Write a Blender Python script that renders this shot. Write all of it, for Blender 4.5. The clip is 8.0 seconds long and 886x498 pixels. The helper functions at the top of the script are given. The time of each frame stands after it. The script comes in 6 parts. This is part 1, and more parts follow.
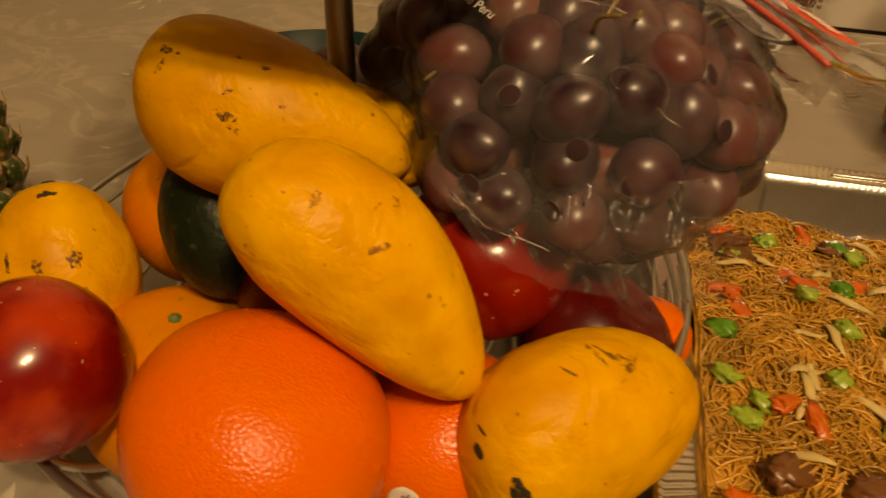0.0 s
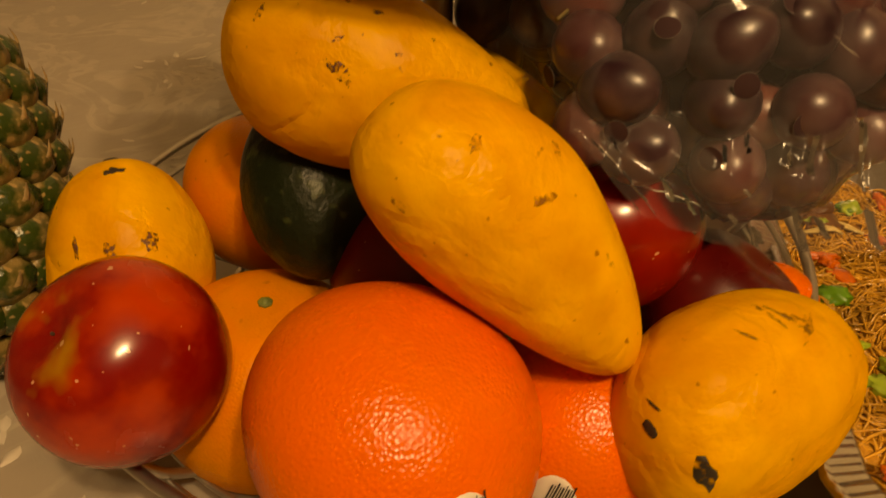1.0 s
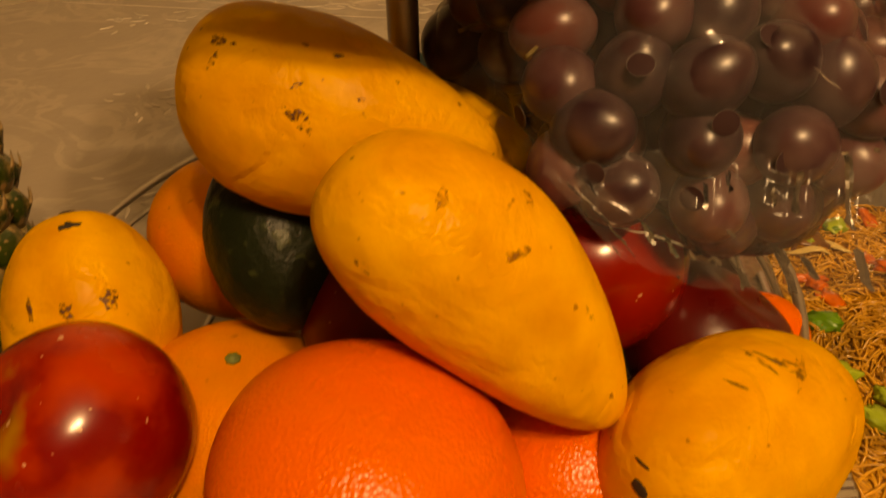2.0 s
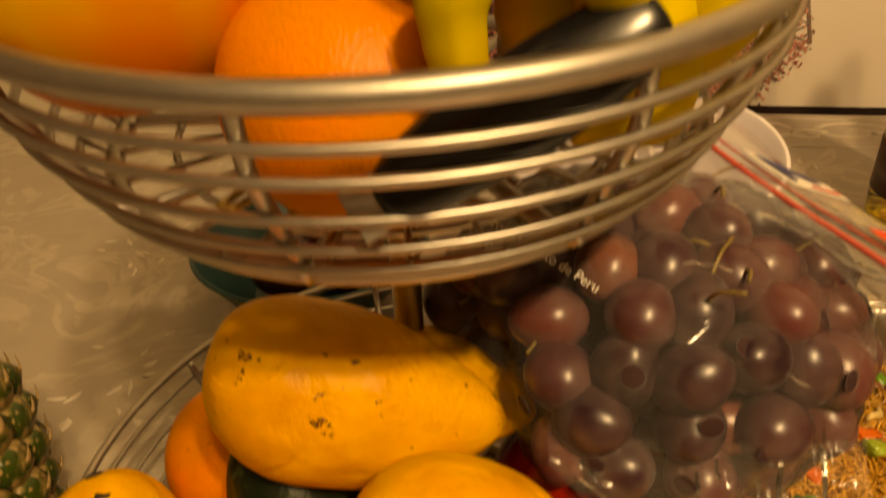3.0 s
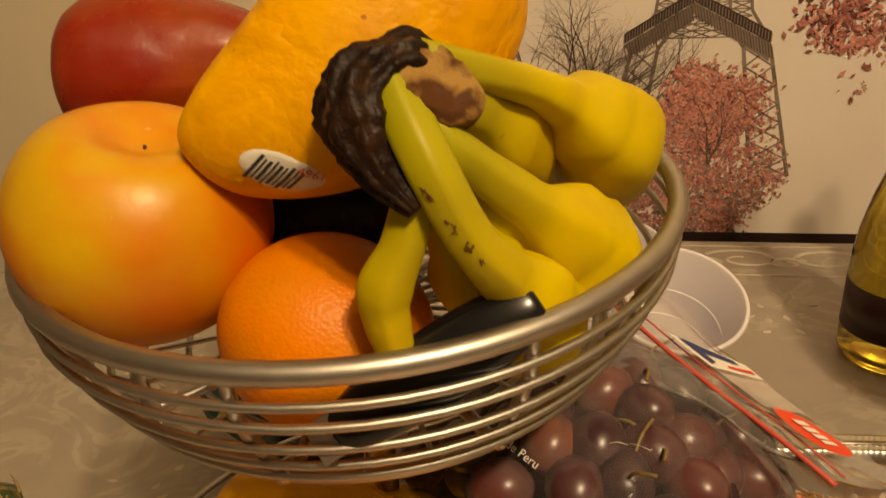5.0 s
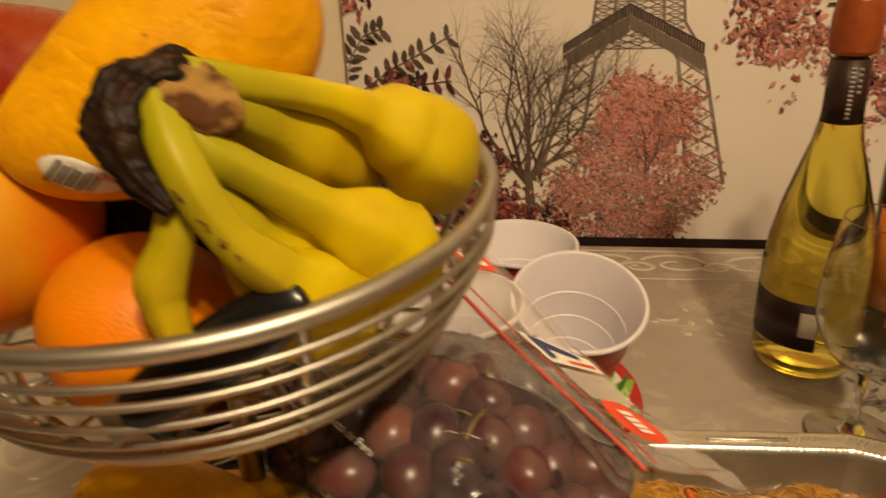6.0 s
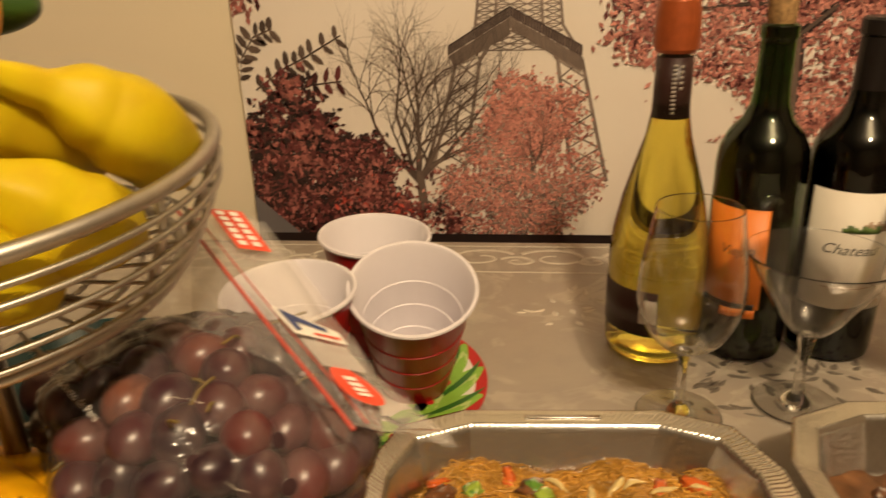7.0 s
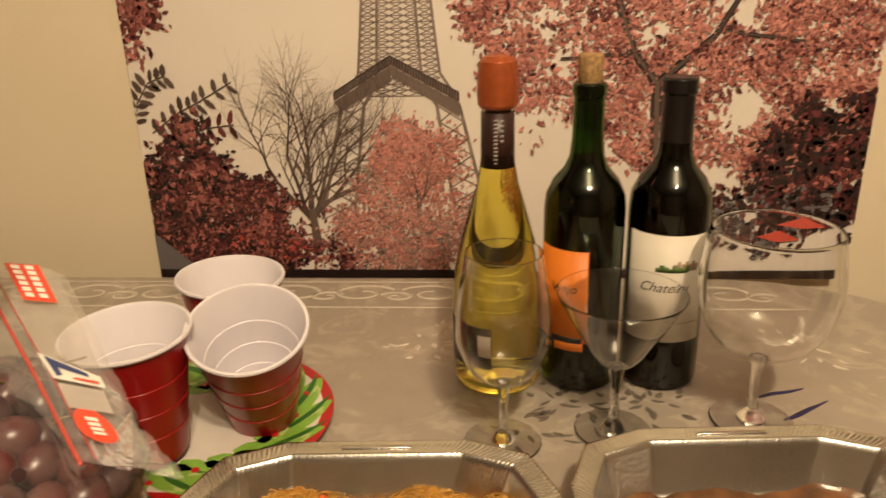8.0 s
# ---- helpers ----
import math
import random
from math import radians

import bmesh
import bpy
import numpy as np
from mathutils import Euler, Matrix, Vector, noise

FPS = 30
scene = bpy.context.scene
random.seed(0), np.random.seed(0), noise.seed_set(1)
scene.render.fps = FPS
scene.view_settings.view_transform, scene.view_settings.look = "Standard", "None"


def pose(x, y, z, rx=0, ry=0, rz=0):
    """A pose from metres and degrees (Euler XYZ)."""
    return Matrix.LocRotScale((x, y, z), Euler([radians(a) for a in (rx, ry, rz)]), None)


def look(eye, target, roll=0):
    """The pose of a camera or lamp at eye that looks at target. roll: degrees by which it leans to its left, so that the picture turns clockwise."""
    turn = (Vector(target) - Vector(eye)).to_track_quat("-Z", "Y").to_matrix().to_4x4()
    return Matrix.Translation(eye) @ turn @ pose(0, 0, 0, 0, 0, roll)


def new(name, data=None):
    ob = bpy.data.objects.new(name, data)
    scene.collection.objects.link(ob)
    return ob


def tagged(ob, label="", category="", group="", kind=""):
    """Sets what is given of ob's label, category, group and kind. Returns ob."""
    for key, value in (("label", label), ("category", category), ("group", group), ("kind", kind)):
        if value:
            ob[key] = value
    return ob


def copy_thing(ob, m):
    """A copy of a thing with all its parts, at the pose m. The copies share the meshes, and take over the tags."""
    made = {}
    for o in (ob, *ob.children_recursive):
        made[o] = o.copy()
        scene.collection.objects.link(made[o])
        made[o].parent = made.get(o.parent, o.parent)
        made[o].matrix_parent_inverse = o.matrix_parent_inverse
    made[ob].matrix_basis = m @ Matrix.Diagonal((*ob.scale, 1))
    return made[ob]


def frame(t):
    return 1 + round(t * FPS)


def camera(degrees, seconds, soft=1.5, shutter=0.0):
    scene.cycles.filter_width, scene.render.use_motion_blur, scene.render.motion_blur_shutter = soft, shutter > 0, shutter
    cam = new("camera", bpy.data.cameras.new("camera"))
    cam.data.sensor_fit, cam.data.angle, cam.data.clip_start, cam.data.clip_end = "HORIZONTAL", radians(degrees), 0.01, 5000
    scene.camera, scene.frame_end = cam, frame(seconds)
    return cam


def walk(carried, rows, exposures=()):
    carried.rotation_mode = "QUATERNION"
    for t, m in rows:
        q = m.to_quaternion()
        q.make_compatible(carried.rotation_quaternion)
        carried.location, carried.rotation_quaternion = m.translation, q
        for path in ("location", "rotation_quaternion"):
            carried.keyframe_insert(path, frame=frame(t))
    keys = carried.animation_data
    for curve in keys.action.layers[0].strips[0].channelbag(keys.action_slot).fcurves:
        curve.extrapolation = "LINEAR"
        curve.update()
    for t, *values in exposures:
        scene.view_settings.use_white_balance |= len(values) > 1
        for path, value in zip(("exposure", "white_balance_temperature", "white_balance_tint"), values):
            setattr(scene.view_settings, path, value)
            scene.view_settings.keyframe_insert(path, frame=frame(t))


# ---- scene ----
cam = camera(62.0, 8.0, soft=1.5, shutter=0.5)
PATH = [
    (0, (0.039, 0.067, 0.271), (-0.377, 1.642, -0.889), 1.7),
    (0.5, (0.008, 0.068, 0.261), (-0.374, 1.663, -0.884), 1.4),
    (1, (-0.011, 0.068, 0.244), (-0.374, 1.667, -0.9), 0.7),
    (1.2, (-0.013, 0.068, 0.239), (-0.366, 1.666, -0.91), 0.4),
    (2.3, (-0.009, 0.095, 0.26), (-0.332, 1.728, -0.849), -1.3),
    (2.5, (-0.012, 0.102, 0.277), (-0.319, 1.738, -0.83), -1.7),
    (3, (-0.022, 0.107, 0.322), (-0.303, 1.798, -0.709), -2.4),
    (3.5, (-0.009, 0.102, 0.347), (-0.318, 1.84, -0.594), -3.0),
    (4, (0.011, 0.09, 0.359), (-0.303, 1.859, -0.52), -3.0),
    (5.3, (0.001, 0.084, 0.38), (-0.335, 1.895, -0.399), -3.1),
    (5.5, (0.011, 0.084, 0.385), (-0.32, 1.899, -0.388), -3.1),
    (6, (0.06, 0.076, 0.374), (-0.243, 1.893, -0.406), -2.6),
    (6.5, (0.107, 0.074, 0.359), (-0.155, 1.895, -0.425), -2.4),
    (7, (0.158, 0.067, 0.365), (-0.053, 1.903, -0.4), -1.9),
    (7.5, (0.224, 0.056, 0.379), (0.049, 1.907, -0.359), -1.8),
    (8, (0.276, 0.04, 0.391), (0.137, 1.907, -0.311), -1.5),
]
walk(cam, [(t, look(eye, target, roll)) for t, eye, target, roll in PATH],
     [(0.0, -0.22, 8400, 10), (1.0, -0.20, 10000, 14), (2.5, -0.06, 11400, 22), (3.0, 0.22, 9800, 10), (3.5, 0.18, 7900, 10), (4.0, 0.14, 7500, 10), (5.5, 0.0, 6800, 10), (6.5, 0.28, 6600, 10), (7.0, 0.34, 6400, 10), (8.0, 0.44, 6000, 10)])

# ---- world and lights ----
world = bpy.data.worlds.new("room_world")
scene.world = world
world.use_nodes = True
world.node_tree.nodes["Background"].inputs[0].default_value = (1.0, 0.80, 0.55, 1)
world.node_tree.nodes["Background"].inputs[1].default_value = 0.002


def bulb(name, place, watts, size, colour):
    lamp = bpy.data.lights.new(name, "POINT")
    lamp.energy, lamp.shadow_soft_size, lamp.color = watts, size, colour
    ob = new(name, lamp)
    ob.location = place
    return ob


WARM = (1.0, 0.76, 0.47)
bulb("ceiling_bulb", (0.60, -0.54, 1.51), 53.0, 0.04, WARM)
bulb("ceiling_bulb", (0.52, -0.68, 1.50), 33.0, 0.04, WARM)


# ---- materials ----
def nodes(name):
    m = bpy.data.materials.new(name)
    m.use_nodes = True
    return m, m.node_tree, m.node_tree.nodes["Principled BSDF"]


def add(nt, kind, **values):
    n = nt.nodes.new(kind)
    for key, value in values.items():
        if key in n.inputs:
            n.inputs[key].default_value = value
    return n


def spots(nt, coord, scale, low, high, detail=4.0):
    """A 0 to 1 mask out of noise between two thresholds."""
    n = add(nt, "ShaderNodeTexNoise", Scale=scale, Detail=detail)
    nt.links.new(coord, n.inputs["Vector"])
    r = nt.nodes.new("ShaderNodeMapRange")
    r.inputs["From Min"].default_value, r.inputs["From Max"].default_value = low, high
    nt.links.new(n.outputs["Fac"], r.inputs["Value"])
    return r.outputs["Result"]


def mix(nt, fac, a, b):
    n = nt.nodes.new("ShaderNodeMix")
    n.data_type = "RGBA"
    if isinstance(fac, float):
        n.inputs[0].default_value = fac
    else:
        nt.links.new(fac, n.inputs[0])
    for slot, value in ((6, a), (7, b)):
        if isinstance(value, tuple):
            n.inputs[slot].default_value = (*value, 1)
        else:
            nt.links.new(value, n.inputs[slot])
    return n.outputs[2]


def bump(nt, bsdf, height, strength, distance=0.001):
    b = nt.nodes.new("ShaderNodeBump")
    b.inputs["Strength"].default_value, b.inputs["Distance"].default_value = strength, distance
    nt.links.new(height, b.inputs["Height"])
    nt.links.new(b.outputs[0], bsdf.inputs["Normal"])


def coords(nt, kind="Object"):
    return nt.nodes.new("ShaderNodeTexCoord").outputs[kind]


def skin(name, base, blush, dots, rough=0.4, blush_scale=14, blush_range=(0.4, 0.65), dot_scale=220, dot_range=(0.70, 0.76), grain=160, relief=0.3, sub=0.08, wrinkle=0.0, pores=0.0, crown=None, mottle=None, crease=0.0, spec=0.5):
    """Fruit skin: two colours that run into each other, small dots, fine relief."""
    m, nt, b = nodes(name)
    c = coords(nt)
    col = mix(nt, spots(nt, c, blush_scale, *blush_range), base, blush)
    if mottle:
        blot = nt.nodes.new("ShaderNodeMath")
        blot.operation = "MULTIPLY"
        blot.inputs[1].default_value = mottle[2]
        nt.links.new(spots(nt, c, mottle[1], 0.40, 0.72, detail=7.0), blot.inputs[0])
        col = mix(nt, blot.outputs[0], col, mottle[0])
    col = mix(nt, spots(nt, c, dot_scale, *dot_range, detail=1.0), col, dots)
    nt.links.new(col, b.inputs["Base Color"])
    r = nt.nodes.new("ShaderNodeMapRange")
    r.inputs["To Min"].default_value, r.inputs["To Max"].default_value = rough - 0.07, rough + 0.1
    g = add(nt, "ShaderNodeTexNoise", Scale=grain, Detail=3.0)
    nt.links.new(c, g.inputs["Vector"])
    nt.links.new(spots(nt, c, 40, 0.3, 0.7), r.inputs["Value"])
    nt.links.new(r.outputs["Result"], b.inputs["Roughness"])
    if wrinkle:
        w = add(nt, "ShaderNodeTexNoise", Scale=55.0, Detail=6.0, Distortion=0.4)
        nt.links.new(c, w.inputs["Vector"])
        wb = nt.nodes.new("ShaderNodeBump")
        wb.inputs["Strength"].default_value, wb.inputs["Distance"].default_value = wrinkle, 0.002
        nt.links.new(w.outputs["Fac"], wb.inputs["Height"])
    if crease:
        fold = add(nt, "ShaderNodeTexNoise", Scale=26.0, Detail=5.0, Distortion=0.25)
        nt.links.new(c, fold.inputs["Vector"])
        steps = []
        for op, val in (("SUBTRACT", 0.5), ("ABSOLUTE", 0.0), ("MULTIPLY", 16.0), ("MINIMUM", 1.0)):
            q = nt.nodes.new("ShaderNodeMath")
            q.operation = op
            q.inputs[1].default_value = val
            nt.links.new(steps[-1].outputs[0] if steps else fold.outputs["Fac"], q.inputs[0])
            steps.append(q)
        cb = nt.nodes.new("ShaderNodeBump")
        cb.inputs["Strength"].default_value, cb.inputs["Distance"].default_value = crease, 0.0012
        nt.links.new(q.outputs[0], cb.inputs["Height"])
        nt.links.new(wb.outputs[0], cb.inputs["Normal"])
        wb = cb
    if pores:
        v = add(nt, "ShaderNodeTexVoronoi", Scale=pores)
        nt.links.new(c, v.inputs["Vector"])
        g = nt.nodes.new("ShaderNodeMath")
        g.operation = "POWER"
        g.inputs[1].default_value = 0.5
        nt.links.new(v.outputs["Distance"], g.inputs[0])
    fine = nt.nodes.new("ShaderNodeBump")
    fine.inputs["Strength"].default_value, fine.inputs["Distance"].default_value = relief, 0.0012 if pores else 0.0006
    nt.links.new(g.outputs[0], fine.inputs["Height"])
    if wrinkle:
        nt.links.new(wb.outputs[0], fine.inputs["Normal"])
    nt.links.new(fine.outputs[0], b.inputs["Normal"])
    if crown:
        sep = nt.nodes.new("ShaderNodeSeparateXYZ")
        nt.links.new(c, sep.inputs[0])
        wob = add(nt, "ShaderNodeTexNoise", Scale=45.0, Detail=3.0)
        nt.links.new(c, wob.inputs["Vector"])
        m1 = nt.nodes.new("ShaderNodeMath")
        m1.operation = "MULTIPLY_ADD"
        nt.links.new(wob.outputs["Fac"], m1.inputs[0])
        m1.inputs[1].default_value = 0.022
        nt.links.new(sep.outputs["Z"], m1.inputs[2])
        mr = nt.nodes.new("ShaderNodeMapRange")
        mr.inputs["From Min"].default_value, mr.inputs["From Max"].default_value = crown[1], crown[2]
        nt.links.new(m1.outputs[0], mr.inputs["Value"])
        nt.links.new(mix(nt, mr.outputs["Result"], col, crown[0]), b.inputs["Base Color"])
    b.inputs["Specular IOR Level"].default_value = spec
    b.inputs["Subsurface Weight"].default_value = sub
    b.inputs["Subsurface Radius"].default_value = (0.01, 0.004, 0.001)
    b.inputs["Subsurface Scale"].default_value = 0.3
    return m


def plain(name, colour, rough=0.5, metal=0.0, grain=60, vary=0.15, relief=0.1, coat=0.0):
    m, nt, b = nodes(name)
    c = coords(nt)
    dark = tuple(v * (1 - vary) for v in colour)
    nt.links.new(mix(nt, spots(nt, c, grain, 0.35, 0.65), colour, dark), b.inputs["Base Color"])
    b.inputs["Roughness"].default_value, b.inputs["Metallic"].default_value = rough, metal
    b.inputs["Coat Weight"].default_value = coat
    g = add(nt, "ShaderNodeTexNoise", Scale=grain * 4, Detail=3.0)
    nt.links.new(c, g.inputs["Vector"])
    if relief:
        bump(nt, b, g.outputs["Fac"], relief, 0.0004)
    return m


def glass(name, colour=(1, 1, 1), ior=1.45, rough=0.0):
    m, nt, b = nodes(name)
    b.inputs["Base Color"].default_value = (*colour, 1)
    b.inputs["Transmission Weight"].default_value = 1.0
    b.inputs["Roughness"].default_value, b.inputs["IOR"].default_value = rough, ior
    return m


def film(name, tint, haze, bend=1.4):
    """Thin clear plastic: mostly see-through, a little milky, shiny on its creases."""
    m, nt, b = nodes(name)
    c = coords(nt)
    clear = nt.nodes.new("ShaderNodeBsdfTransparent")
    clear.inputs[0].default_value = (*tint, 1)
    b.inputs["Base Color"].default_value = (0.8, 0.76, 0.72, 1)
    b.inputs["Roughness"].default_value = 0.16
    fres = nt.nodes.new("ShaderNodeFresnel")
    fres.inputs[0].default_value = bend
    shine = nt.nodes.new("ShaderNodeBsdfGlossy")
    shine.inputs["Roughness"].default_value = 0.09
    n = add(nt, "ShaderNodeTexNoise", Scale=30.0, Detail=2.0, Distortion=1.2)
    nt.links.new(c, n.inputs["Vector"])
    bp = nt.nodes.new("ShaderNodeBump")
    bp.inputs["Strength"].default_value, bp.inputs["Distance"].default_value = 0.45, 0.0035
    mid = nt.nodes.new("ShaderNodeMath")
    mid.operation = "SUBTRACT"
    mid.inputs[1].default_value = 0.5
    nt.links.new(n.outputs["Fac"], mid.inputs[0])
    fold = nt.nodes.new("ShaderNodeMath")
    fold.operation = "ABSOLUTE"
    nt.links.new(mid.outputs[0], fold.inputs[0])
    nt.links.new(fold.outputs[0], bp.inputs["Height"])
    for s in (shine, b, fres):
        nt.links.new(bp.outputs[0], s.inputs["Normal"])
    a = nt.nodes.new("ShaderNodeMixShader")
    a.inputs[0].default_value = haze
    nt.links.new(clear.outputs[0], a.inputs[1])
    nt.links.new(b.outputs[0], a.inputs[2])
    z = nt.nodes.new("ShaderNodeMixShader")
    nt.links.new(fres.outputs[0], z.inputs[0])
    nt.links.new(a.outputs[0], z.inputs[1])
    nt.links.new(shine.outputs[0], z.inputs[2])
    nt.links.new(z.outputs[0], nt.nodes["Material Output"].inputs["Surface"])
    return m


MANGO = skin("mango_skin", (0.82, 0.415, 0.002), (0.76, 0.33, 0.002), (0.36, 0.14, 0.005), rough=0.46, blush_scale=22, blush_range=(0.36, 0.74), dot_scale=300, dot_range=(0.745, 0.80), grain=260, relief=0.4, wrinkle=0.55, mottle=((0.58, 0.23, 0.003), 55, 0.7), crease=0.34, spec=0.22)
MANGO_RED = skin("red_mango_skin", (0.25, 0.015, 0.004), (0.42, 0.10, 0.006), (0.50, 0.17, 0.03), rough=0.27, blush_scale=16, blush_range=(0.44, 0.72), wrinkle=0.16, dot_scale=330, dot_range=(0.76, 0.84), mottle=((0.20, 0.03, 0.012), 60, 0.5))
ORANGE = skin("orange_peel", (0.80, 0.125, 0.001), (0.76, 0.145, 0.002), (0.60, 0.10, 0.003), rough=0.30, spec=0.38, pores=760, relief=0.26, wrinkle=0.15, dot_range=(0.76, 0.82))
ORANGE_PALE = skin("pale_orange_peel", (0.76, 0.205, 0.001), (0.68, 0.235, 0.002), (0.50, 0.15, 0.004), rough=0.42, pores=820, relief=0.22, wrinkle=0.25, dot_range=(0.74, 0.82), mottle=((0.60, 0.20, 0.004), 60, 0.6), spec=0.26)
APPLE_RED = skin("red_apple_skin", (0.20, 0.004, 0.003), (0.32, 0.014, 0.005), (0.62, 0.30, 0.16), rough=0.19, blush_scale=20, blush_range=(0.42, 0.68), dot_scale=300, dot_range=(0.745, 0.765), grain=40, relief=0.05)
# red apple skin with the pile's shade mixed into its colour
APPLE_SHADED = skin("shaded_red_apple_skin", (0.070, 0.003, 0.003), (0.14, 0.006, 0.004), (0.30, 0.10, 0.06), rough=0.30, blush_scale=20, dot_scale=300, dot_range=(0.755, 0.775), grain=40, relief=0.05, spec=0.3)
APPLE_CROWN = skin("red_apple_skin_with_green_hollow", (0.20, 0.004, 0.004), (0.44, 0.030, 0.008), (0.62, 0.30, 0.16), rough=0.2, blush_scale=30, blush_range=(0.46, 0.64), dot_scale=330, dot_range=(0.755, 0.775), grain=40, relief=0.05, mottle=((0.50, 0.07, 0.012), 60, 0.30), crown=((0.40, 0.30, 0.02), 0.0365, 0.0438))
APPLE_GOLD = skin("gold_apple_skin", (0.62, 0.36, 0.010), (0.62, 0.130, 0.004), (0.70, 0.45, 0.07), rough=0.36, blush_scale=16, blush_range=(0.40, 0.64), dot_scale=260, dot_range=(0.80, 0.86), grain=60, relief=0.3, wrinkle=0.28, mottle=((0.64, 0.20, 0.006), 34, 0.6), spec=0.4, crown=((0.60, 0.44, 0.02), 0.040, 0.050))
AVOCADO = skin("avocado_skin", (0.006, 0.010, 0.003), (0.010, 0.016, 0.004), (0.035, 0.045, 0.014), rough=0.40, spec=0.25, grain=300, relief=0.8, dot_scale=150, dot_range=(0.62, 0.7))
AVOCADO_GREEN = skin("green_avocado_skin", (0.03, 0.075, 0.012), (0.05, 0.11, 0.02), (0.10, 0.16, 0.05), rough=0.3, grain=300, relief=0.5)
BANANA = skin("banana_skin", (0.61, 0.468, 0.002), (0.50, 0.38, 0.003), (0.22, 0.10, 0.02), rough=0.50, blush_scale=20, blush_range=(0.42, 0.68), grain=60, relief=0.3, dot_scale=130, dot_range=(0.77, 0.82), wrinkle=0.18, mottle=((0.47, 0.30, 0.006), 45, 0.6), spec=0.28)
BANANA_STALK = skin("banana_stalk_skin", (0.012, 0.005, 0.003), (0.042, 0.016, 0.006), (0.09, 0.045, 0.02), rough=0.48, grain=420, relief=1.0, blush_scale=85, blush_range=(0.50, 0.66), wrinkle=0.9, dot_scale=240, dot_range=(0.66, 0.76), spec=0.2)
BANANA_CUT = skin("banana_cut_flesh", (0.34, 0.20, 0.055), (0.085, 0.032, 0.010), (0.09, 0.04, 0.02), spec=0.15, rough=0.85, grain=500, relief=1.0, blush_scale=110, blush_range=(0.42, 0.56), wrinkle=0.8, dot_scale=260, dot_range=(0.62, 0.72))
nt = BANANA.node_tree
far = nt.nodes.new("ShaderNodeVectorMath")
far.operation = "DISTANCE"
far.inputs[1].default_value = (-0.034, 0.245, 0.336)
nt.links.new(coords(nt), far.inputs[0])
fade = nt.nodes.new("ShaderNodeMapRange")
fade.inputs["From Min"].default_value, fade.inputs["From Max"].default_value = 0.055, 0.012
fade.inputs["To Max"].default_value = 0.75
nt.links.new(far.outputs["Value"], fade.inputs["Value"])
skin_colour = nt.nodes["Principled BSDF"].inputs["Base Color"]
nt.links.new(mix(nt, fade.outputs["Result"], skin_colour.links[0].from_socket, (0.28, 0.29, 0.010)), skin_colour)
GREENISH = plain("stem_green", (0.16, 0.20, 0.05), 0.6, grain=200, vary=0.4)
BROWN = plain("stem_brown", (0.05, 0.028, 0.012), 0.7, grain=300, vary=0.5)


def scar(name, colour, low, high, scale=700):
    """A bruise that breaks up into specks and lets the skin show between them."""
    m = plain(name, colour, 0.55, grain=400, vary=0.4)
    nt = m.node_tree
    clear = nt.nodes.new("ShaderNodeBsdfTransparent")
    blend = nt.nodes.new("ShaderNodeMixShader")
    nt.links.new(spots(nt, coords(nt), scale, low, high, 5.0), blend.inputs[0])
    nt.links.new(clear.outputs[0], blend.inputs[1])
    nt.links.new(nt.nodes["Principled BSDF"].outputs[0], blend.inputs[2])
    nt.links.new(blend.outputs[0], nt.nodes["Material Output"].inputs["Surface"])
    return m


SCAR = scar("bruise_brown", (0.15, 0.045, 0.008), 0.40, 0.58)
SCAR_YELLOW = scar("bruise_ochre", (0.40, 0.15, 0.005), 0.42, 0.72, 500)
SCAR_GREY = scar("bruise_grey", (0.26, 0.115, 0.008), 0.40, 0.66, 420)
STEEL = plain("satin_nickel", (0.50, 0.47, 0.42), 0.42, 1.0, grain=200, vary=0.08, relief=0.05)
BLACK = plain("black_plastic", (0.006, 0.006, 0.007), 0.22, grain=80, relief=0.03)
TEAL = plain("teal_plastic", (0.008, 0.065, 0.075), 0.32, grain=60, relief=0.05)
PAPER = plain("sticker_paper", (0.72, 0.68, 0.60), 0.5, grain=120, vary=0.06)
INK = plain("ink_black", (0.02, 0.018, 0.016), 0.5)
INK_RED = plain("ink_red", (0.62, 0.045, 0.02), 0.5)
CUP_RED = plain("red_cup_plastic", (0.30, 0.006, 0.006), 0.28, grain=30, vary=0.1, relief=0.04)
CUP_WHITE = plain("white_cup_plastic", (0.74, 0.70, 0.74), 0.33, grain=30, vary=0.03, relief=0.03)
FOIL = plain("pressed_foil", (0.60, 0.58, 0.54), 0.24, 1.0, grain=60, vary=0.06, relief=0.5)
GLASS = glass("clear_glass")


# ---- building helpers ----
from mathutils.bvhtree import BVHTree


def thing(name, label, category, m=None, group=""):
    ob = new(name)
    ob.empty_display_size = 0.02
    if m is not None:
        ob.matrix_basis = m
    return tagged(ob, label, category, group)


def mesh_of(name, bm, material, smooth=True):
    data = bpy.data.meshes.new(name)
    bm.normal_update()
    bm.to_mesh(data)
    bm.free()
    for mat in material if isinstance(material, (list, tuple)) else (material,):
        data.materials.append(mat)
    if smooth:
        for p in data.polygons:
            p.use_smooth = True
    return data


def part(name, bm, material, parent, label="", smooth=True, m=None):
    ob = new(name, mesh_of(name, bm, material, smooth))
    ob.parent = parent
    if m is not None:
        ob.matrix_basis = m
    return tagged(ob, label)


def solid(name, bm, material, label, category, m=None, kind="", smooth=True, group=""):
    """A top-level thing that is one mesh."""
    ob = new(name, mesh_of(name, bm, material, smooth))
    if m is not None:
        ob.matrix_basis = m
    return tagged(ob, label, category, group, kind)


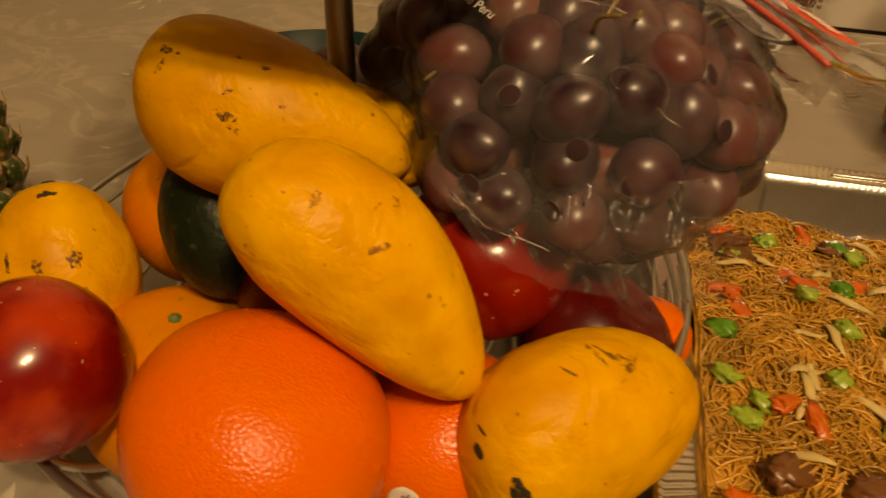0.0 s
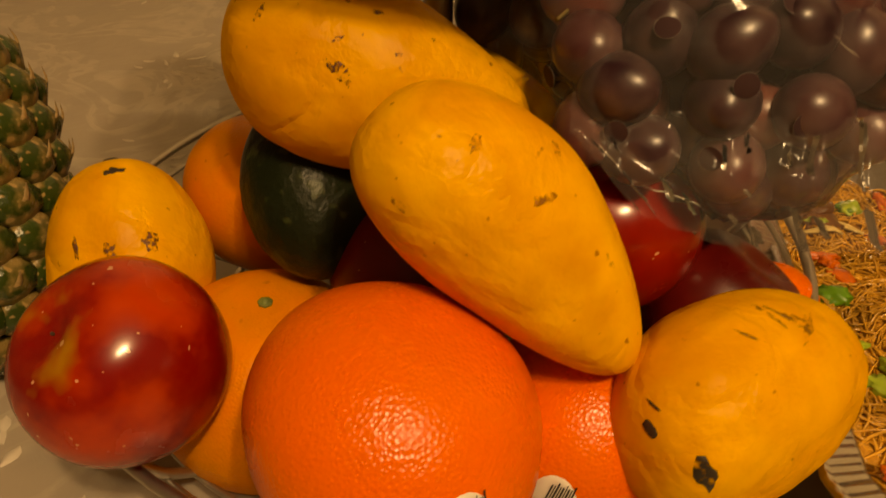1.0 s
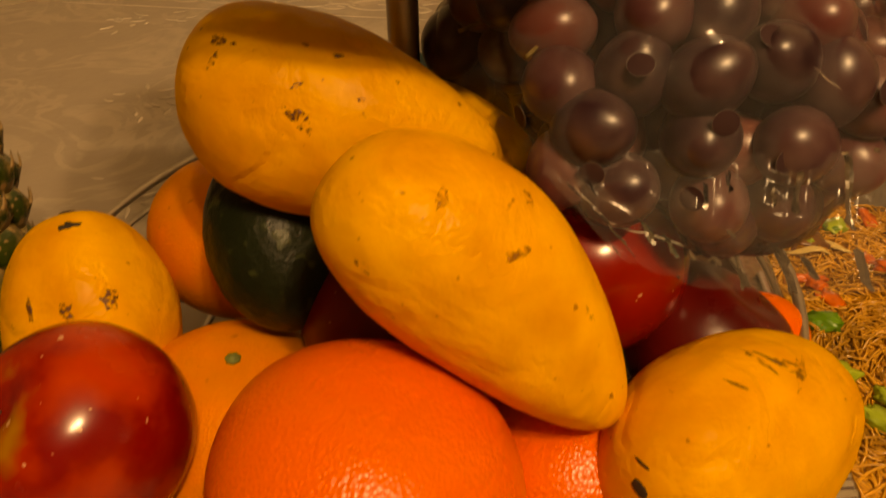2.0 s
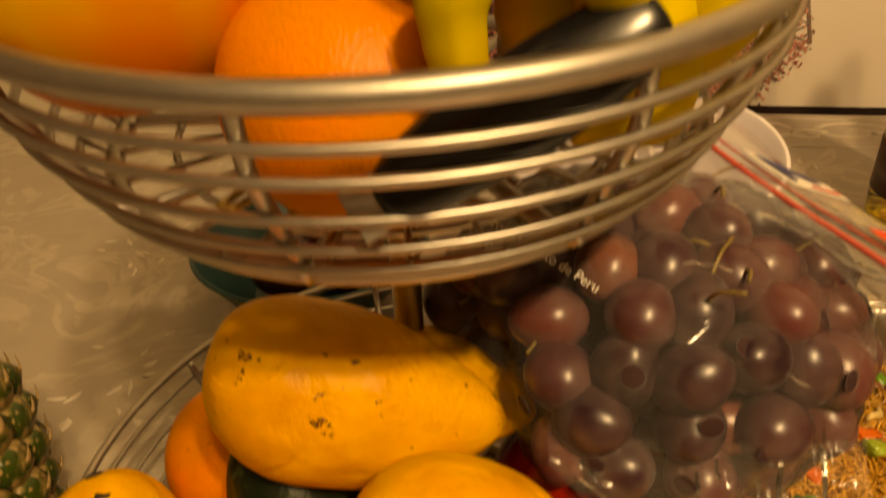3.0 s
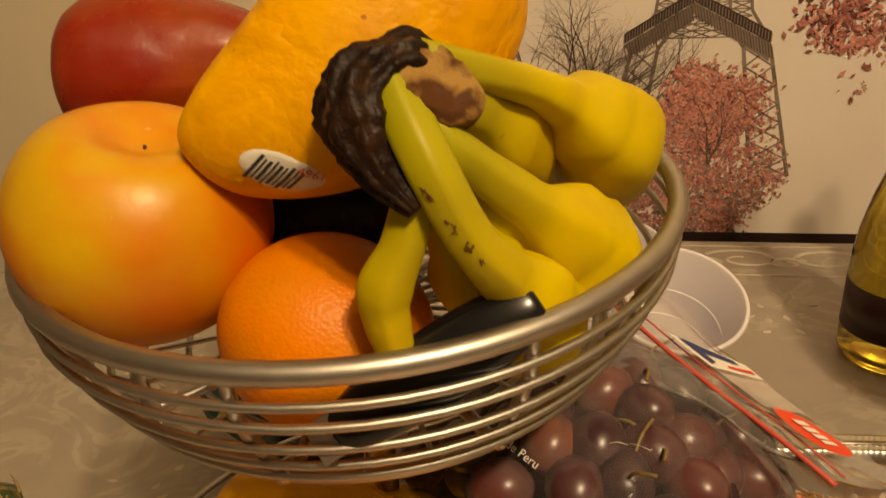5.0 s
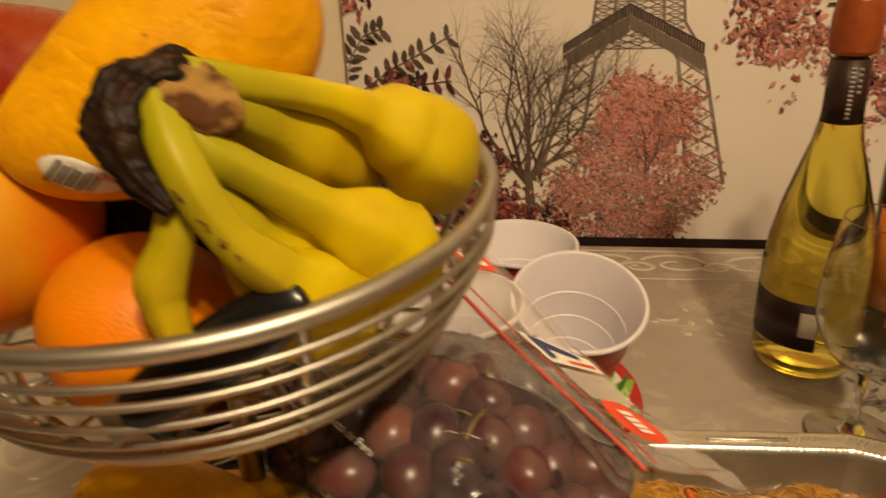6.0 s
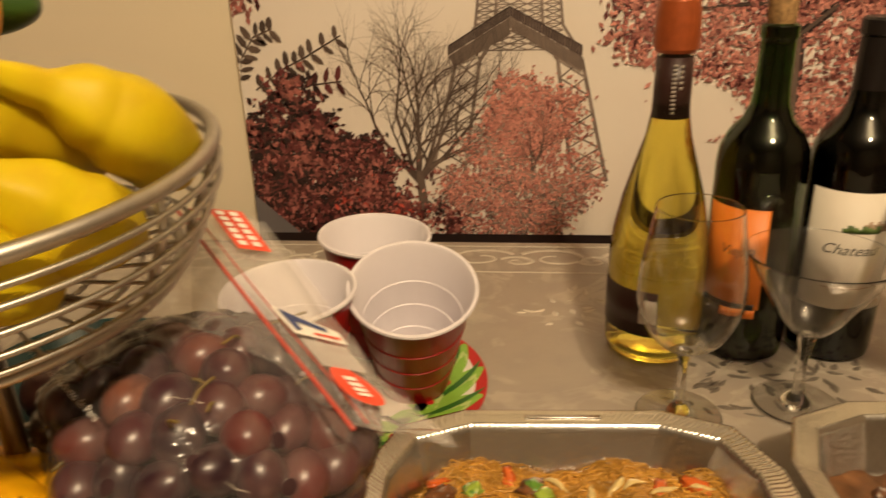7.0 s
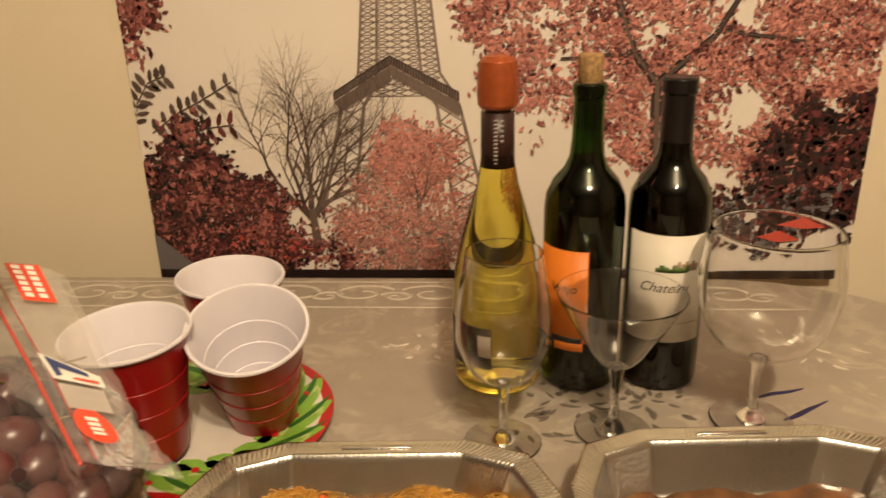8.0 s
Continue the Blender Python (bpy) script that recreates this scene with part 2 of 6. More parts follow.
def held(profile):
    """Adds points beside each sharp corner, so that smooth shading keeps it crisp."""
    out = [profile[0]]
    for p, c, q in zip(profile, profile[1:], profile[2:]):
        u, v = Vector(c) - Vector(p), Vector(q) - Vector(c)
        if u.length < 1e-6 or v.length < 1e-6 or u.angle(v) < radians(28):
            out.append(c)
            continue
        s = min(0.0004, 0.3 * u.length, 0.3 * v.length)
        a, b = Vector(c) - u.normalized() * s, Vector(c) + v.normalized() * s
        out += [tuple(a), c, tuple(b)] if c[0] > 1e-6 else [c]
    return [*out, profile[-1]]


def lathe(profile, seg=48, bm=None):
    """Turns (radius, height) pairs round z."""
    bm = bm or bmesh.new()
    rings = []
    profile = held(profile)
    for r, z in profile:
        if r < 1e-6:
            rings.append([bm.verts.new((0, 0, z))])
        else:
            rings.append([bm.verts.new((r * math.cos(2 * math.pi * k / seg), r * math.sin(2 * math.pi * k / seg), z)) for k in range(seg)])
    for a, b in zip(rings, rings[1:]):
        for k in range(seg):
            q = [a[k % len(a)], a[(k + 1) % len(a)], b[(k + 1) % len(b)], b[k % len(b)]]
            q = list(dict.fromkeys(q))
            if len(q) > 2:
                bm.faces.new(q)
    bmesh.ops.recalc_face_normals(bm, faces=bm.faces)
    return bm


def tube(points, radius, closed=False, seg=10, bm=None, flat=1.0):
    """A round rod along points; radius: one number, or one for each point."""
    tidy = bm is None
    bm = bm or bmesh.new()
    pts = [Vector(p) for p in points]
    n = len(pts)
    radii = radius if isinstance(radius, (list, tuple)) else [radius] * n
    rings, side = [], None
    for i, p in enumerate(pts):
        ahead = pts[(i + 1) % n] - pts[i - 1] if closed else pts[min(i + 1, n - 1)] - pts[max(i - 1, 0)]
        ahead.normalize()
        if side is None:
            side = ahead.cross((0, 0, 1) if abs(ahead.z) < 0.9 else (1, 0, 0))
        side = (side - ahead * side.dot(ahead)).normalized()
        up = ahead.cross(side)
        rings.append([bm.verts.new(p + radii[i] * (math.cos(a) * side + flat * math.sin(a) * up)) for a in (2 * math.pi * k / seg for k in range(seg))])
    for i in range(n if closed else n - 1):
        a, b = rings[i], rings[(i + 1) % n]
        for k in range(seg):
            bm.faces.new((a[k], b[k], b[(k + 1) % seg], a[(k + 1) % seg]))
    if not closed:
        bm.faces.new(rings[0])
        bm.faces.new(rings[-1][::-1])
    if tidy:
        bmesh.ops.recalc_face_normals(bm, faces=bm.faces)
    return bm


def smooth_path(points, n=6):
    """Catmull-Rom through the points."""
    pts = [Vector(p) for p in points]
    pts = [2 * pts[0] - pts[1], *pts, 2 * pts[-1] - pts[-2]]
    out = []
    for a, b, c, d in zip(pts, pts[1:], pts[2:], pts[3:]):
        for k in range(n):
            t = k / n
            out.append(0.5 * ((2 * b) + (c - a) * t + (2 * a - 5 * b + 4 * c - d) * t**2 + (3 * b - a - 3 * c + d) * t**3))
    return [*out, pts[-2]]


def block(x0, x1, y0, y1, z0, z1, bevel=0.0, bm=None):
    bm = bm or bmesh.new()
    made = bmesh.ops.create_cube(bm, size=1.0)["verts"]
    for v in made:
        v.co = Vector(((x0 + x1) / 2 + v.co.x * (x1 - x0), (y0 + y1) / 2 + v.co.y * (y1 - y0), (z0 + z1) / 2 + v.co.z * (z1 - z0)))
    if bevel:
        bmesh.ops.bevel(bm, geom=[e for e in bm.edges], offset=bevel, segments=2, profile=0.6, affect="EDGES")
    return bm


TOP, SIZE = 0.0129, 0.967


def on_table(x, y, z=0.0, rx=0, ry=0, rz=0, scaled=True):
    """A pose on the tabletop, in the table's own measure."""
    m = pose(0.276 + (x - 0.276) * SIZE, 0.04 + (y - 0.04) * SIZE, TOP + z * SIZE, rx, ry, rz)
    return m @ Matrix.Scale(SIZE, 4) if scaled else m


def axis_pose(a, b, spin=0.0):
    """A pose at a whose z axis runs to b."""
    a, b = Vector(a), Vector(b)
    z = (b - a).normalized()
    y = (Vector((0, 0, 1)) - z * z.z).normalized()
    turn = Matrix((y.cross(z), y, z)).transposed().to_4x4()
    return Matrix.Translation(a) @ turn @ Matrix.Rotation(radians(spin), 4, "Z")


def long_fruit(length, width, fat=0.8, power=0.6, thick=0.9, bend=0.0, lumps=0.03, seed=0.0, rows=56, seg=72, tip=0.0):
    """A closed drop-like body along z. fat under 1: thickest near its start."""
    profile = []
    bm = bmesh.new()
    rings = []
    for i in range(rows + 1):
        u = 0.5 - 0.5 * math.cos(math.pi * i / rows)
        r = 0.5 * width * max(math.sin(math.pi * u**fat), 0.0) ** power
        r *= 1.0 - tip * max(0.0, u - 0.55) ** 1.3
        if i in (0, rows):
            rings.append([bm.verts.new((bend * math.sin(math.pi * u), 0, u * length))])
            continue
        ring = []
        for k in range(seg):
            a = 2 * math.pi * k / seg
            d = Vector((math.cos(a), math.sin(a) * thick, 0))
            s = 1 + lumps * noise.noise(Vector((d.x * 1.3 + seed, d.y * 1.3, u * 2.6))) + lumps * 0.30 * noise.noise(Vector((d.x * 4.5 + seed, d.y * 4.5, u * 9))) + lumps * 0.14 * noise.noise(Vector((d.x * 10 + seed, d.y * 10, u * 16)))
            ring.append(bm.verts.new((bend * math.sin(math.pi * u) + r * s * d.x, r * s * d.y, u * length)))
        rings.append(ring)
    for a, b in zip(rings, rings[1:]):
        for k in range(seg):
            q = list(dict.fromkeys([a[k % len(a)], a[(k + 1) % len(a)], b[(k + 1) % len(b)], b[k % len(b)]]))
            bm.faces.new(q)
    bmesh.ops.recalc_face_normals(bm, faces=bm.faces)
    return bm


def patch(fruit, body, place, wide, tall, material, name="blemish", label="", lift=0.00025, seed=0, spin=0.0, steps=6, ragged=0.9):
    """A thin irregular mark on a body's skin at the surface point next to a place in the room."""
    tree = BVHTree.FromPolygons([v.co for v in body.data.vertices], [p.vertices[:] for p in body.data.polygons])
    near, normal, _, _ = tree.find_nearest(fruit.matrix_basis.inverted() @ Vector(place))
    side = normal.cross((0, 0, 1) if abs(normal.z) < 0.9 else (1, 0, 0)).normalized()
    up = normal.cross(side)
    cs, sn = math.cos(radians(spin)), math.sin(radians(spin))
    side, up = cs * side + sn * up, cs * up - sn * side
    bm = bmesh.new()
    seg = 20
    edge = [1 + ragged * noise.noise(Vector((1.7 * math.cos(2 * math.pi * k / seg) + seed * 7.1, 1.7 * math.sin(2 * math.pi * k / seg), seed * 3.3))) for k in range(seg)]
    rings = []
    for i in range(steps):
        row = []
        for k in range(seg if i else 1):
            a, f = 2 * math.pi * k / seg, 0.5 * i / (steps - 1) * edge[k]
            q = near + side * (wide * f * math.cos(a)) + up * (tall * f * math.sin(a))
            hit, n2, _, _ = tree.find_nearest(q)
            if n2.dot(normal) < 0:
                n2 = -n2
            row.append(bm.verts.new(hit + n2 * (lift if i < steps - 1 else -lift)))
        rings.append(row)
    for p, q in zip(rings, rings[1:]):
        for k in range(seg):
            bm.faces.new(list(dict.fromkeys([p[k % len(p)], p[(k + 1) % len(p)], q[(k + 1) % seg], q[k]])))
    bmesh.ops.recalc_face_normals(bm, faces=bm.faces)
    return part(name, bm, material, fruit, label)


# ---- structure ----
WALL_Y = 1.03
m_wall, nt, b = nodes("cream_wall_paint")
c = coords(nt)
nt.links.new(mix(nt, spots(nt, c, 3, 0.3, 0.7), (0.80, 0.70, 0.52), (0.77, 0.67, 0.49)), b.inputs["Base Color"])
b.inputs["Roughness"].default_value = 0.55
g = add(nt, "ShaderNodeTexNoise", Scale=160.0, Detail=2.0)
nt.links.new(c, g.inputs["Vector"])
bump(nt, b, g.outputs["Fac"], 0.12, 0.001)
m_floor = plain("floor_boards", (0.16, 0.09, 0.05), 0.45, grain=6, vary=0.4)
# walls out of view, dark tan so that they bounce less light
m_far_wall = plain("unseen_dark_wall", (0.22, 0.165, 0.11), 0.6, grain=4, vary=0.1)
# ceiling out of view, greyed to weaken its bounce
m_ceiling = plain("unseen_ceiling_grey", (0.45, 0.41, 0.35), 0.8, grain=20, vary=0.05)
ROOM = (-2.0, 2.2, -2.6, WALL_Y)
solid("wall_north", block(ROOM[0], ROOM[1], WALL_Y, WALL_Y + 0.12, -0.75, 1.75), m_wall, "smooth cream painted wall behind the table", "wall", kind="structure", smooth=False)
solid("wall_south", block(ROOM[0], ROOM[1], ROOM[2] - 0.12, ROOM[2], -0.75, 1.75), m_far_wall, "unseen wall, coloured dark to cut bounced light", "wall", kind="structure", smooth=False)
solid("wall_west", block(ROOM[0] - 0.12, ROOM[0], ROOM[2] - 0.12, WALL_Y + 0.12, -0.75, 1.75), m_far_wall, "unseen wall, coloured dark to cut bounced light", "wall", kind="structure", smooth=False)
solid("wall_east", block(ROOM[1], ROOM[1] + 0.12, ROOM[2] - 0.12, WALL_Y + 0.12, -0.75, 1.75), m_far_wall, "unseen wall, coloured dark to cut bounced light", "wall", kind="structure", smooth=False)
solid("floor", block(ROOM[0] - 0.12, ROOM[1] + 0.12, ROOM[2] - 0.12, WALL_Y + 0.12, -0.87, -0.75), m_floor, "brown wooden floor under the table", "floor", kind="structure", smooth=False)
solid("ceiling", block(ROOM[0] - 0.12, ROOM[1] + 0.12, ROOM[2] - 0.12, WALL_Y + 0.12, 1.75, 1.87), m_ceiling, "unseen ceiling, greyed to cut bounced light", "ceiling", kind="structure", smooth=False)


# ---- table and cloth ----
m_cloth, nt, b = nodes("silver_vinyl_cloth")
c = coords(nt)
wave = add(nt, "ShaderNodeTexNoise", Scale=9.0, Detail=2.0, Distortion=2.2)
nt.links.new(c, wave.inputs["Vector"])
vein = spots(nt, wave.outputs["Color"], 4.0, 0.47, 0.56)
col = mix(nt, vein, (0.36, 0.31, 0.25), (0.44, 0.385, 0.31))
col = mix(nt, spots(nt, c, 30, 0.45, 0.72), col, (0.33, 0.285, 0.235))
nt.links.new(col, b.inputs["Base Color"])
b.inputs["Roughness"].default_value = 0.38
b.inputs["Coat Weight"].default_value, b.inputs["Coat Roughness"].default_value = 0.35, 0.22
g = add(nt, "ShaderNodeTexNoise", Scale=60.0, Detail=4.0, Distortion=1.0)
nt.links.new(c, g.inputs["Vector"])
bump(nt, b, g.outputs["Fac"], 0.35, 0.0015)
TABLE = dict(x0=-0.72, x1=0.80, y0=-0.35, y1=0.965)
bm = bmesh.new()
outline = []
for k in range(17):
    a = radians(90 * k / 16)
    outline.append((TABLE["x1"] - 0.24 + 0.24 * math.cos(a), TABLE["y1"] - 0.20 + 0.20 * math.sin(a)))
for k in range(17):
    a = radians(90 + 90 * k / 16)
    outline.append((TABLE["x0"] + 0.24 + 0.24 * math.cos(a), TABLE["y1"] - 0.20 + 0.20 * math.sin(a)))
outline += [(TABLE["x0"], TABLE["y0"]), (TABLE["x1"], TABLE["y0"])]
rows = []
for grow, z in ((0.0, 0.0), (0.006, -0.002), (0.009, -0.010), (0.011, -0.10), (0.016, -0.24)):
    row = []
    for i, (x, y) in enumerate(outline):
        cx, cy = (TABLE["x0"] + TABLE["x1"]) / 2, (TABLE["y0"] + TABLE["y1"]) / 2
        s = 1 + grow / 0.7
        row.append(bm.verts.new((cx + (x - cx) * s, cy + (y - cy) * s, z)))
    rows.append(row)
bm.faces.new(rows[0])
for p, q in zip(rows, rows[1:]):
    for k in range(len(p)):
        bm.faces.new((p[k], q[k], q[(k + 1) % len(p)], p[(k + 1) % len(p)]))
bmesh.ops.recalc_face_normals(bm, faces=bm.faces)
cloth = thing("tablecloth", "silver-grey embossed vinyl tablecloth with a scroll border", "tablecloth", on_table(0, 0))
part("sheet", bm, m_cloth, cloth, smooth=False)
m_wood = plain("table_wood", (0.14, 0.075, 0.035), 0.4, grain=12, vary=0.4)
table = thing("table", "dining table under a silver-grey cloth", "table", on_table(0, 0))
part("tabletop", block(TABLE["x0"] + 0.03, TABLE["x1"] - 0.03, TABLE["y0"] + 0.02, TABLE["y1"] - 0.20, -0.035, -0.004, 0.003), m_wood, table, smooth=False)
for x in (TABLE["x0"] + 0.12, TABLE["x1"] - 0.12):
    for y in (TABLE["y0"] + 0.12, TABLE["y1"] - 0.28):
        part("leg", block(x - 0.03, x + 0.03, y - 0.03, y + 0.03, -0.789, -0.035, 0.004), m_wood, table, smooth=False)
# border scrolls, light leaf sprays and blue marks pressed or printed into the cloth
EMBOSS = plain("embossed_silver", (0.62, 0.56, 0.47), 0.2, grain=80, vary=0.1, relief=0.1)
LEAF_REFLECTION = plain("reflected_leaf_grey", (0.15, 0.125, 0.10), 0.32, grain=80, vary=0.2, relief=0.1)
BLUE_INK = plain("blue_ink", (0.012, 0.010, 0.085), 0.35)


def relief_strip(points, widths, z=0.0009):
    bm = bmesh.new()
    pts = [Vector((*p, 0)) for p in points]
    rows = []
    for i, p in enumerate(pts):
        d = (pts[min(i + 1, len(pts) - 1)] - pts[max(i - 1, 0)]).normalized()
        s = Vector((-d.y, d.x, 0)) * widths[i]
        rows.append([bm.verts.new(p + s * f + Vector((0, 0, h))) for f, h in ((-1, 0.0002), (-0.4, z), (0.4, z), (1, 0.0001))])
    for p, q in zip(rows, rows[1:]):
        for k in range(3):
            bm.faces.new((p[k], q[k], q[k + 1], p[k + 1]))
    bmesh.ops.recalc_face_normals(bm, faces=bm.faces)
    return bm


def scroll(cx, cy, flip, size=0.034):
    pts, w = [], []
    for k in range(26):
        f = k / 25
        a = 0.4 + f * 7.6
        r = size * (1.0 - 0.80 * f)
        pts.append((cx + flip * (r * math.cos(a)) * 1.35, cy + r * 0.85 * math.sin(a)))
        w.append(0.0042 * (1 - 0.55 * f))
    return pts, w


for k in range(13):
    x = -0.54 + 0.092 * k
    flip = 1 if k % 2 else -1
    part("embossed_scroll", relief_strip(*scroll(x, 0.915, flip)), EMBOSS, cloth)
    part("embossed_scroll", relief_strip(*scroll(x + 0.046, 0.905, -flip, 0.018)), EMBOSS, cloth)
part("border_line", relief_strip([(-0.64 + 0.1 * k, 0.872) for k in range(14)], [0.0016] * 14), EMBOSS, cloth)
part("border_line", relief_strip([(-0.56 + 0.1 * k, 0.952) for k in range(12)], [0.0016] * 12), EMBOSS, cloth)
rngc = random.Random(21)


def spray(cx, cy, mat, n=18, size=0.055):
    """A pressed or mirrored flower: leaves and petals round a middle."""
    for k in range(n):
        a = rngc.uniform(0, 6.283)
        r = size * rngc.uniform(0.15, 1.0)
        x, y, b2 = cx + r * math.cos(a), cy + r * math.sin(a), a + rngc.uniform(-0.8, 0.8)
        ln = rngc.uniform(0.008, 0.017)
        pts = [(x + ln * (f - 0.5) * math.cos(b2), y + ln * (f - 0.5) * math.sin(b2)) for f in (0, 0.2, 0.45, 0.7, 1.0)]
        wd = rngc.uniform(0.0016, 0.0040)
        part("embossed_or_mirrored_leaf", relief_strip(pts, [0.0002, wd * 0.8, wd, wd * 0.7, 0.0002]), mat, cloth)


for cx, cy in ((-0.38, 0.62), (-0.30, 0.45), (-0.50, 0.82), (-0.14, 0.79), (0.20, 0.78), (-0.26, 0.26), (-0.20, 0.17), (0.62, 0.78), (-0.42, 0.32)):
    spray(cx, cy, EMBOSS, 16)
# dark leaves painting a reflected floral pattern on the glossy cloth
for cx, cy, n in ((0.335, 0.66, 20), (0.42, 0.66, 22), (0.30, 0.61, 12), (0.37, 0.60, 12)):
    spray(cx, cy, LEAF_REFLECTION, n, 0.045)
for pts in ([(0.527, 0.672), (0.545, 0.680), (0.562, 0.684), (0.578, 0.690)], [(0.538, 0.632), (0.555, 0.643), (0.572, 0.655), (0.592, 0.668)]):
    part("blue_mark", relief_strip(pts, [0.0012, 0.0030, 0.0026, 0.0008]), BLUE_INK, cloth, "dark blue ink mark")



# ---- canvas print on the wall ----
CANVAS_Y = 1.012
PX0, PX1, PZ0, PZ1 = -0.211, 0.757, -0.018, 0.63
m_sky, nt, b = nodes("canvas_sky")
c = coords(nt)
nt.links.new(mix(nt, spots(nt, c, 5, 0.3, 0.7), (0.84, 0.77, 0.69), (0.77, 0.69, 0.61)), b.inputs["Base Color"])
b.inputs["Roughness"].default_value = 0.42
weave = add(nt, "ShaderNodeTexNoise", Scale=900.0, Detail=1.0)
nt.links.new(c, weave.inputs["Vector"])
bump(nt, b, weave.outputs["Fac"], 0.12, 0.0004)


def print_ink(name, colour, vary=0.45):
    """Printed colour; each leaf or stroke gets its own shade."""
    m, nt, b = nodes(name)
    geo = nt.nodes.new("ShaderNodeNewGeometry")
    dark = tuple(v * (1 - vary) for v in colour)
    light = tuple(min(v * (1 + vary * 0.7), 0.9) for v in colour)
    nt.links.new(mix(nt, geo.outputs["Random Per Island"], dark, light), b.inputs["Base Color"])
    b.inputs["Roughness"].default_value = 0.42
    return m


PINK, ROSE, WINE_RED, DARK, TOWER, TWIG, GREY, EMBER = (print_ink("print_" + n, col, v) for n, col, v in (
    ("pink", (0.60, 0.255, 0.205), 0.4), ("rose", (0.36, 0.125, 0.105), 0.5), ("wine", (0.125, 0.030, 0.030), 0.6), ("dark", (0.030, 0.016, 0.016), 0.6),
    ("tower", (0.235, 0.180, 0.150), 0.35), ("twig", (0.105, 0.072, 0.058), 0.4), ("grey", (0.16, 0.145, 0.15), 0.1), ("ember", (0.52, 0.075, 0.05), 0.4)))
PRINT_MATS = [PINK, ROSE, WINE_RED, DARK, TOWER, TWIG, GREY, EMBER]
rng = random.Random(7)


class Flat:
    """Collects flat shapes of the print, each a hair in front of the one before."""

    def __init__(self):
        self.v, self.f, self.m, self.n = [], [], [], 0

    def poly(self, pts, mat, layer):
        y = -0.0003 * layer - 0.00000002 * self.n
        self.n += 1
        k = len(self.v)
        pts = [(min(max(x, PX0 + 0.001), PX1 - 0.001), min(max(z, PZ0 + 0.001), PZ1 - 0.001)) for x, z in pts]
        self.v += [(x, y, z) for x, z in pts]
        self.f.append(tuple(range(k, k + len(pts))))
        self.m.append(mat)

    def stroke(self, a, b, w0, w1, mat, layer):
        d = Vector((b[0] - a[0], b[1] - a[1]))
        if d.length < 1e-6:
            return
        s = Vector((-d.y, d.x)).normalized()
        self.poly([(a[0] - s.x * w0, a[1] - s.y * w0), (b[0] - s.x * w1, b[1] - s.y * w1), (b[0] + s.x * w1, b[1] + s.y * w1), (a[0] + s.x * w0, a[1] + s.y * w0)], mat, layer)

    def leaf(self, x, z, size, mat, layer, slim=0.55):
        a = rng.uniform(0, math.pi * 2)
        u, w = (math.cos(a) * size, math.sin(a) * size), (-math.sin(a) * size * slim, math.cos(a) * size * slim)
        self.poly([(x - u[0], z - u[1]), (x + w[0], z + w[1]), (x + u[0], z + u[1]), (x - w[0] * 0.8, z - w[1] * 0.8)], mat, layer)

    def leaves(self, n, inside, box, size, mats, layer, clump=0.016):
        """Leaves in clumps wherever inside(x, z) gives a chance."""
        made = 0
        while made < n:
            cx, cz = rng.uniform(box[0], box[1]), rng.uniform(box[2], box[3])
            if rng.random() > inside(cx, cz):
                continue
            mat = rng.choice(mats)
            for _ in range(rng.randint(5, 11)):
                self.leaf(rng.gauss(cx, clump * 0.5), rng.gauss(cz, clump * 0.35), size * rng.uniform(0.5, 1.25), mat if rng.random() < 0.7 else rng.choice(mats), layer)
                made += 1

    def branch(self, x, z, ang, length, width, depth, mat, layer, spread=0.5):
        steps = 4
        for _ in range(steps):
            ang += rng.uniform(-0.22, 0.22)
            nx, nz = x + math.cos(ang) * length / steps, z + math.sin(ang) * length / steps
            self.stroke((x, z), (nx, nz), width, width * 0.86, mat, layer)
            x, z, width = nx, nz, width * 0.86
            if depth and rng.random() < 0.7:
                self.branch(x, z, ang + rng.choice((-1, 1)) * rng.uniform(0.3, 0.3 + spread), length * rng.uniform(0.5, 0.75), width * 0.6, depth - 1, mat, layer, spread)
        if depth:
            self.branch(x, z, ang + rng.uniform(-0.3, 0.3), length * 0.7, width * 0.8, depth - 1, mat, layer, spread)


def bushy(cx, cz, rx, rz, soft=0.35):
    def inside(x, z):
        d = math.hypot((x - cx) / rx, (z - cz) / rz) + 0.35 * noise.noise(Vector((x * 22, z * 22, cx)))
        return max(0.0, min(1.0, (1 - d) / soft + 0.1)) if d < 1.03 else 0.0
    return inside


flat = Flat()
# tower: tapering lattice, platform, spread legs
def edge(z):
    """Half width of the tower at a height."""
    if z > 0.235:
        return 0.050 - 0.11 * (z - 0.30) + 0.09 * (z - 0.30) ** 2
    return 0.074 + 0.24 * max(0.0, 0.245 - z)


TX = 0.152
for sx in (-1, 1):
    for inner in (1.0, 0.55):
        zs = [0.235 + 0.0345 * k for k in range(12)]
        for za, zb in zip(zs, zs[1:]):
            flat.stroke((TX + sx * inner * edge(za), za), (TX + sx * inner * edge(zb), zb), 0.0019, 0.0017, 4, 1)
    zs = [0.07 + 0.0225 * k for k in range(9)]
    for inner in (1.0, 0.62):
        for za, zb in zip(zs, zs[1:]):
            flat.stroke((TX + sx * inner * edge(za), za), (TX + sx * inner * edge(zb), zb), 0.0024, 0.0022, 4, 1)
    for za, zb in zip(zs, zs[1:]):
        flat.stroke((TX + sx * edge(za), za), (TX + sx * 0.62 * edge(zb), zb), 0.0010, 0.0010, 4, 1)
        flat.stroke((TX + sx * 0.62 * edge(za), za), (TX + sx * edge(zb), zb), 0.0010, 0.0010, 4, 1)
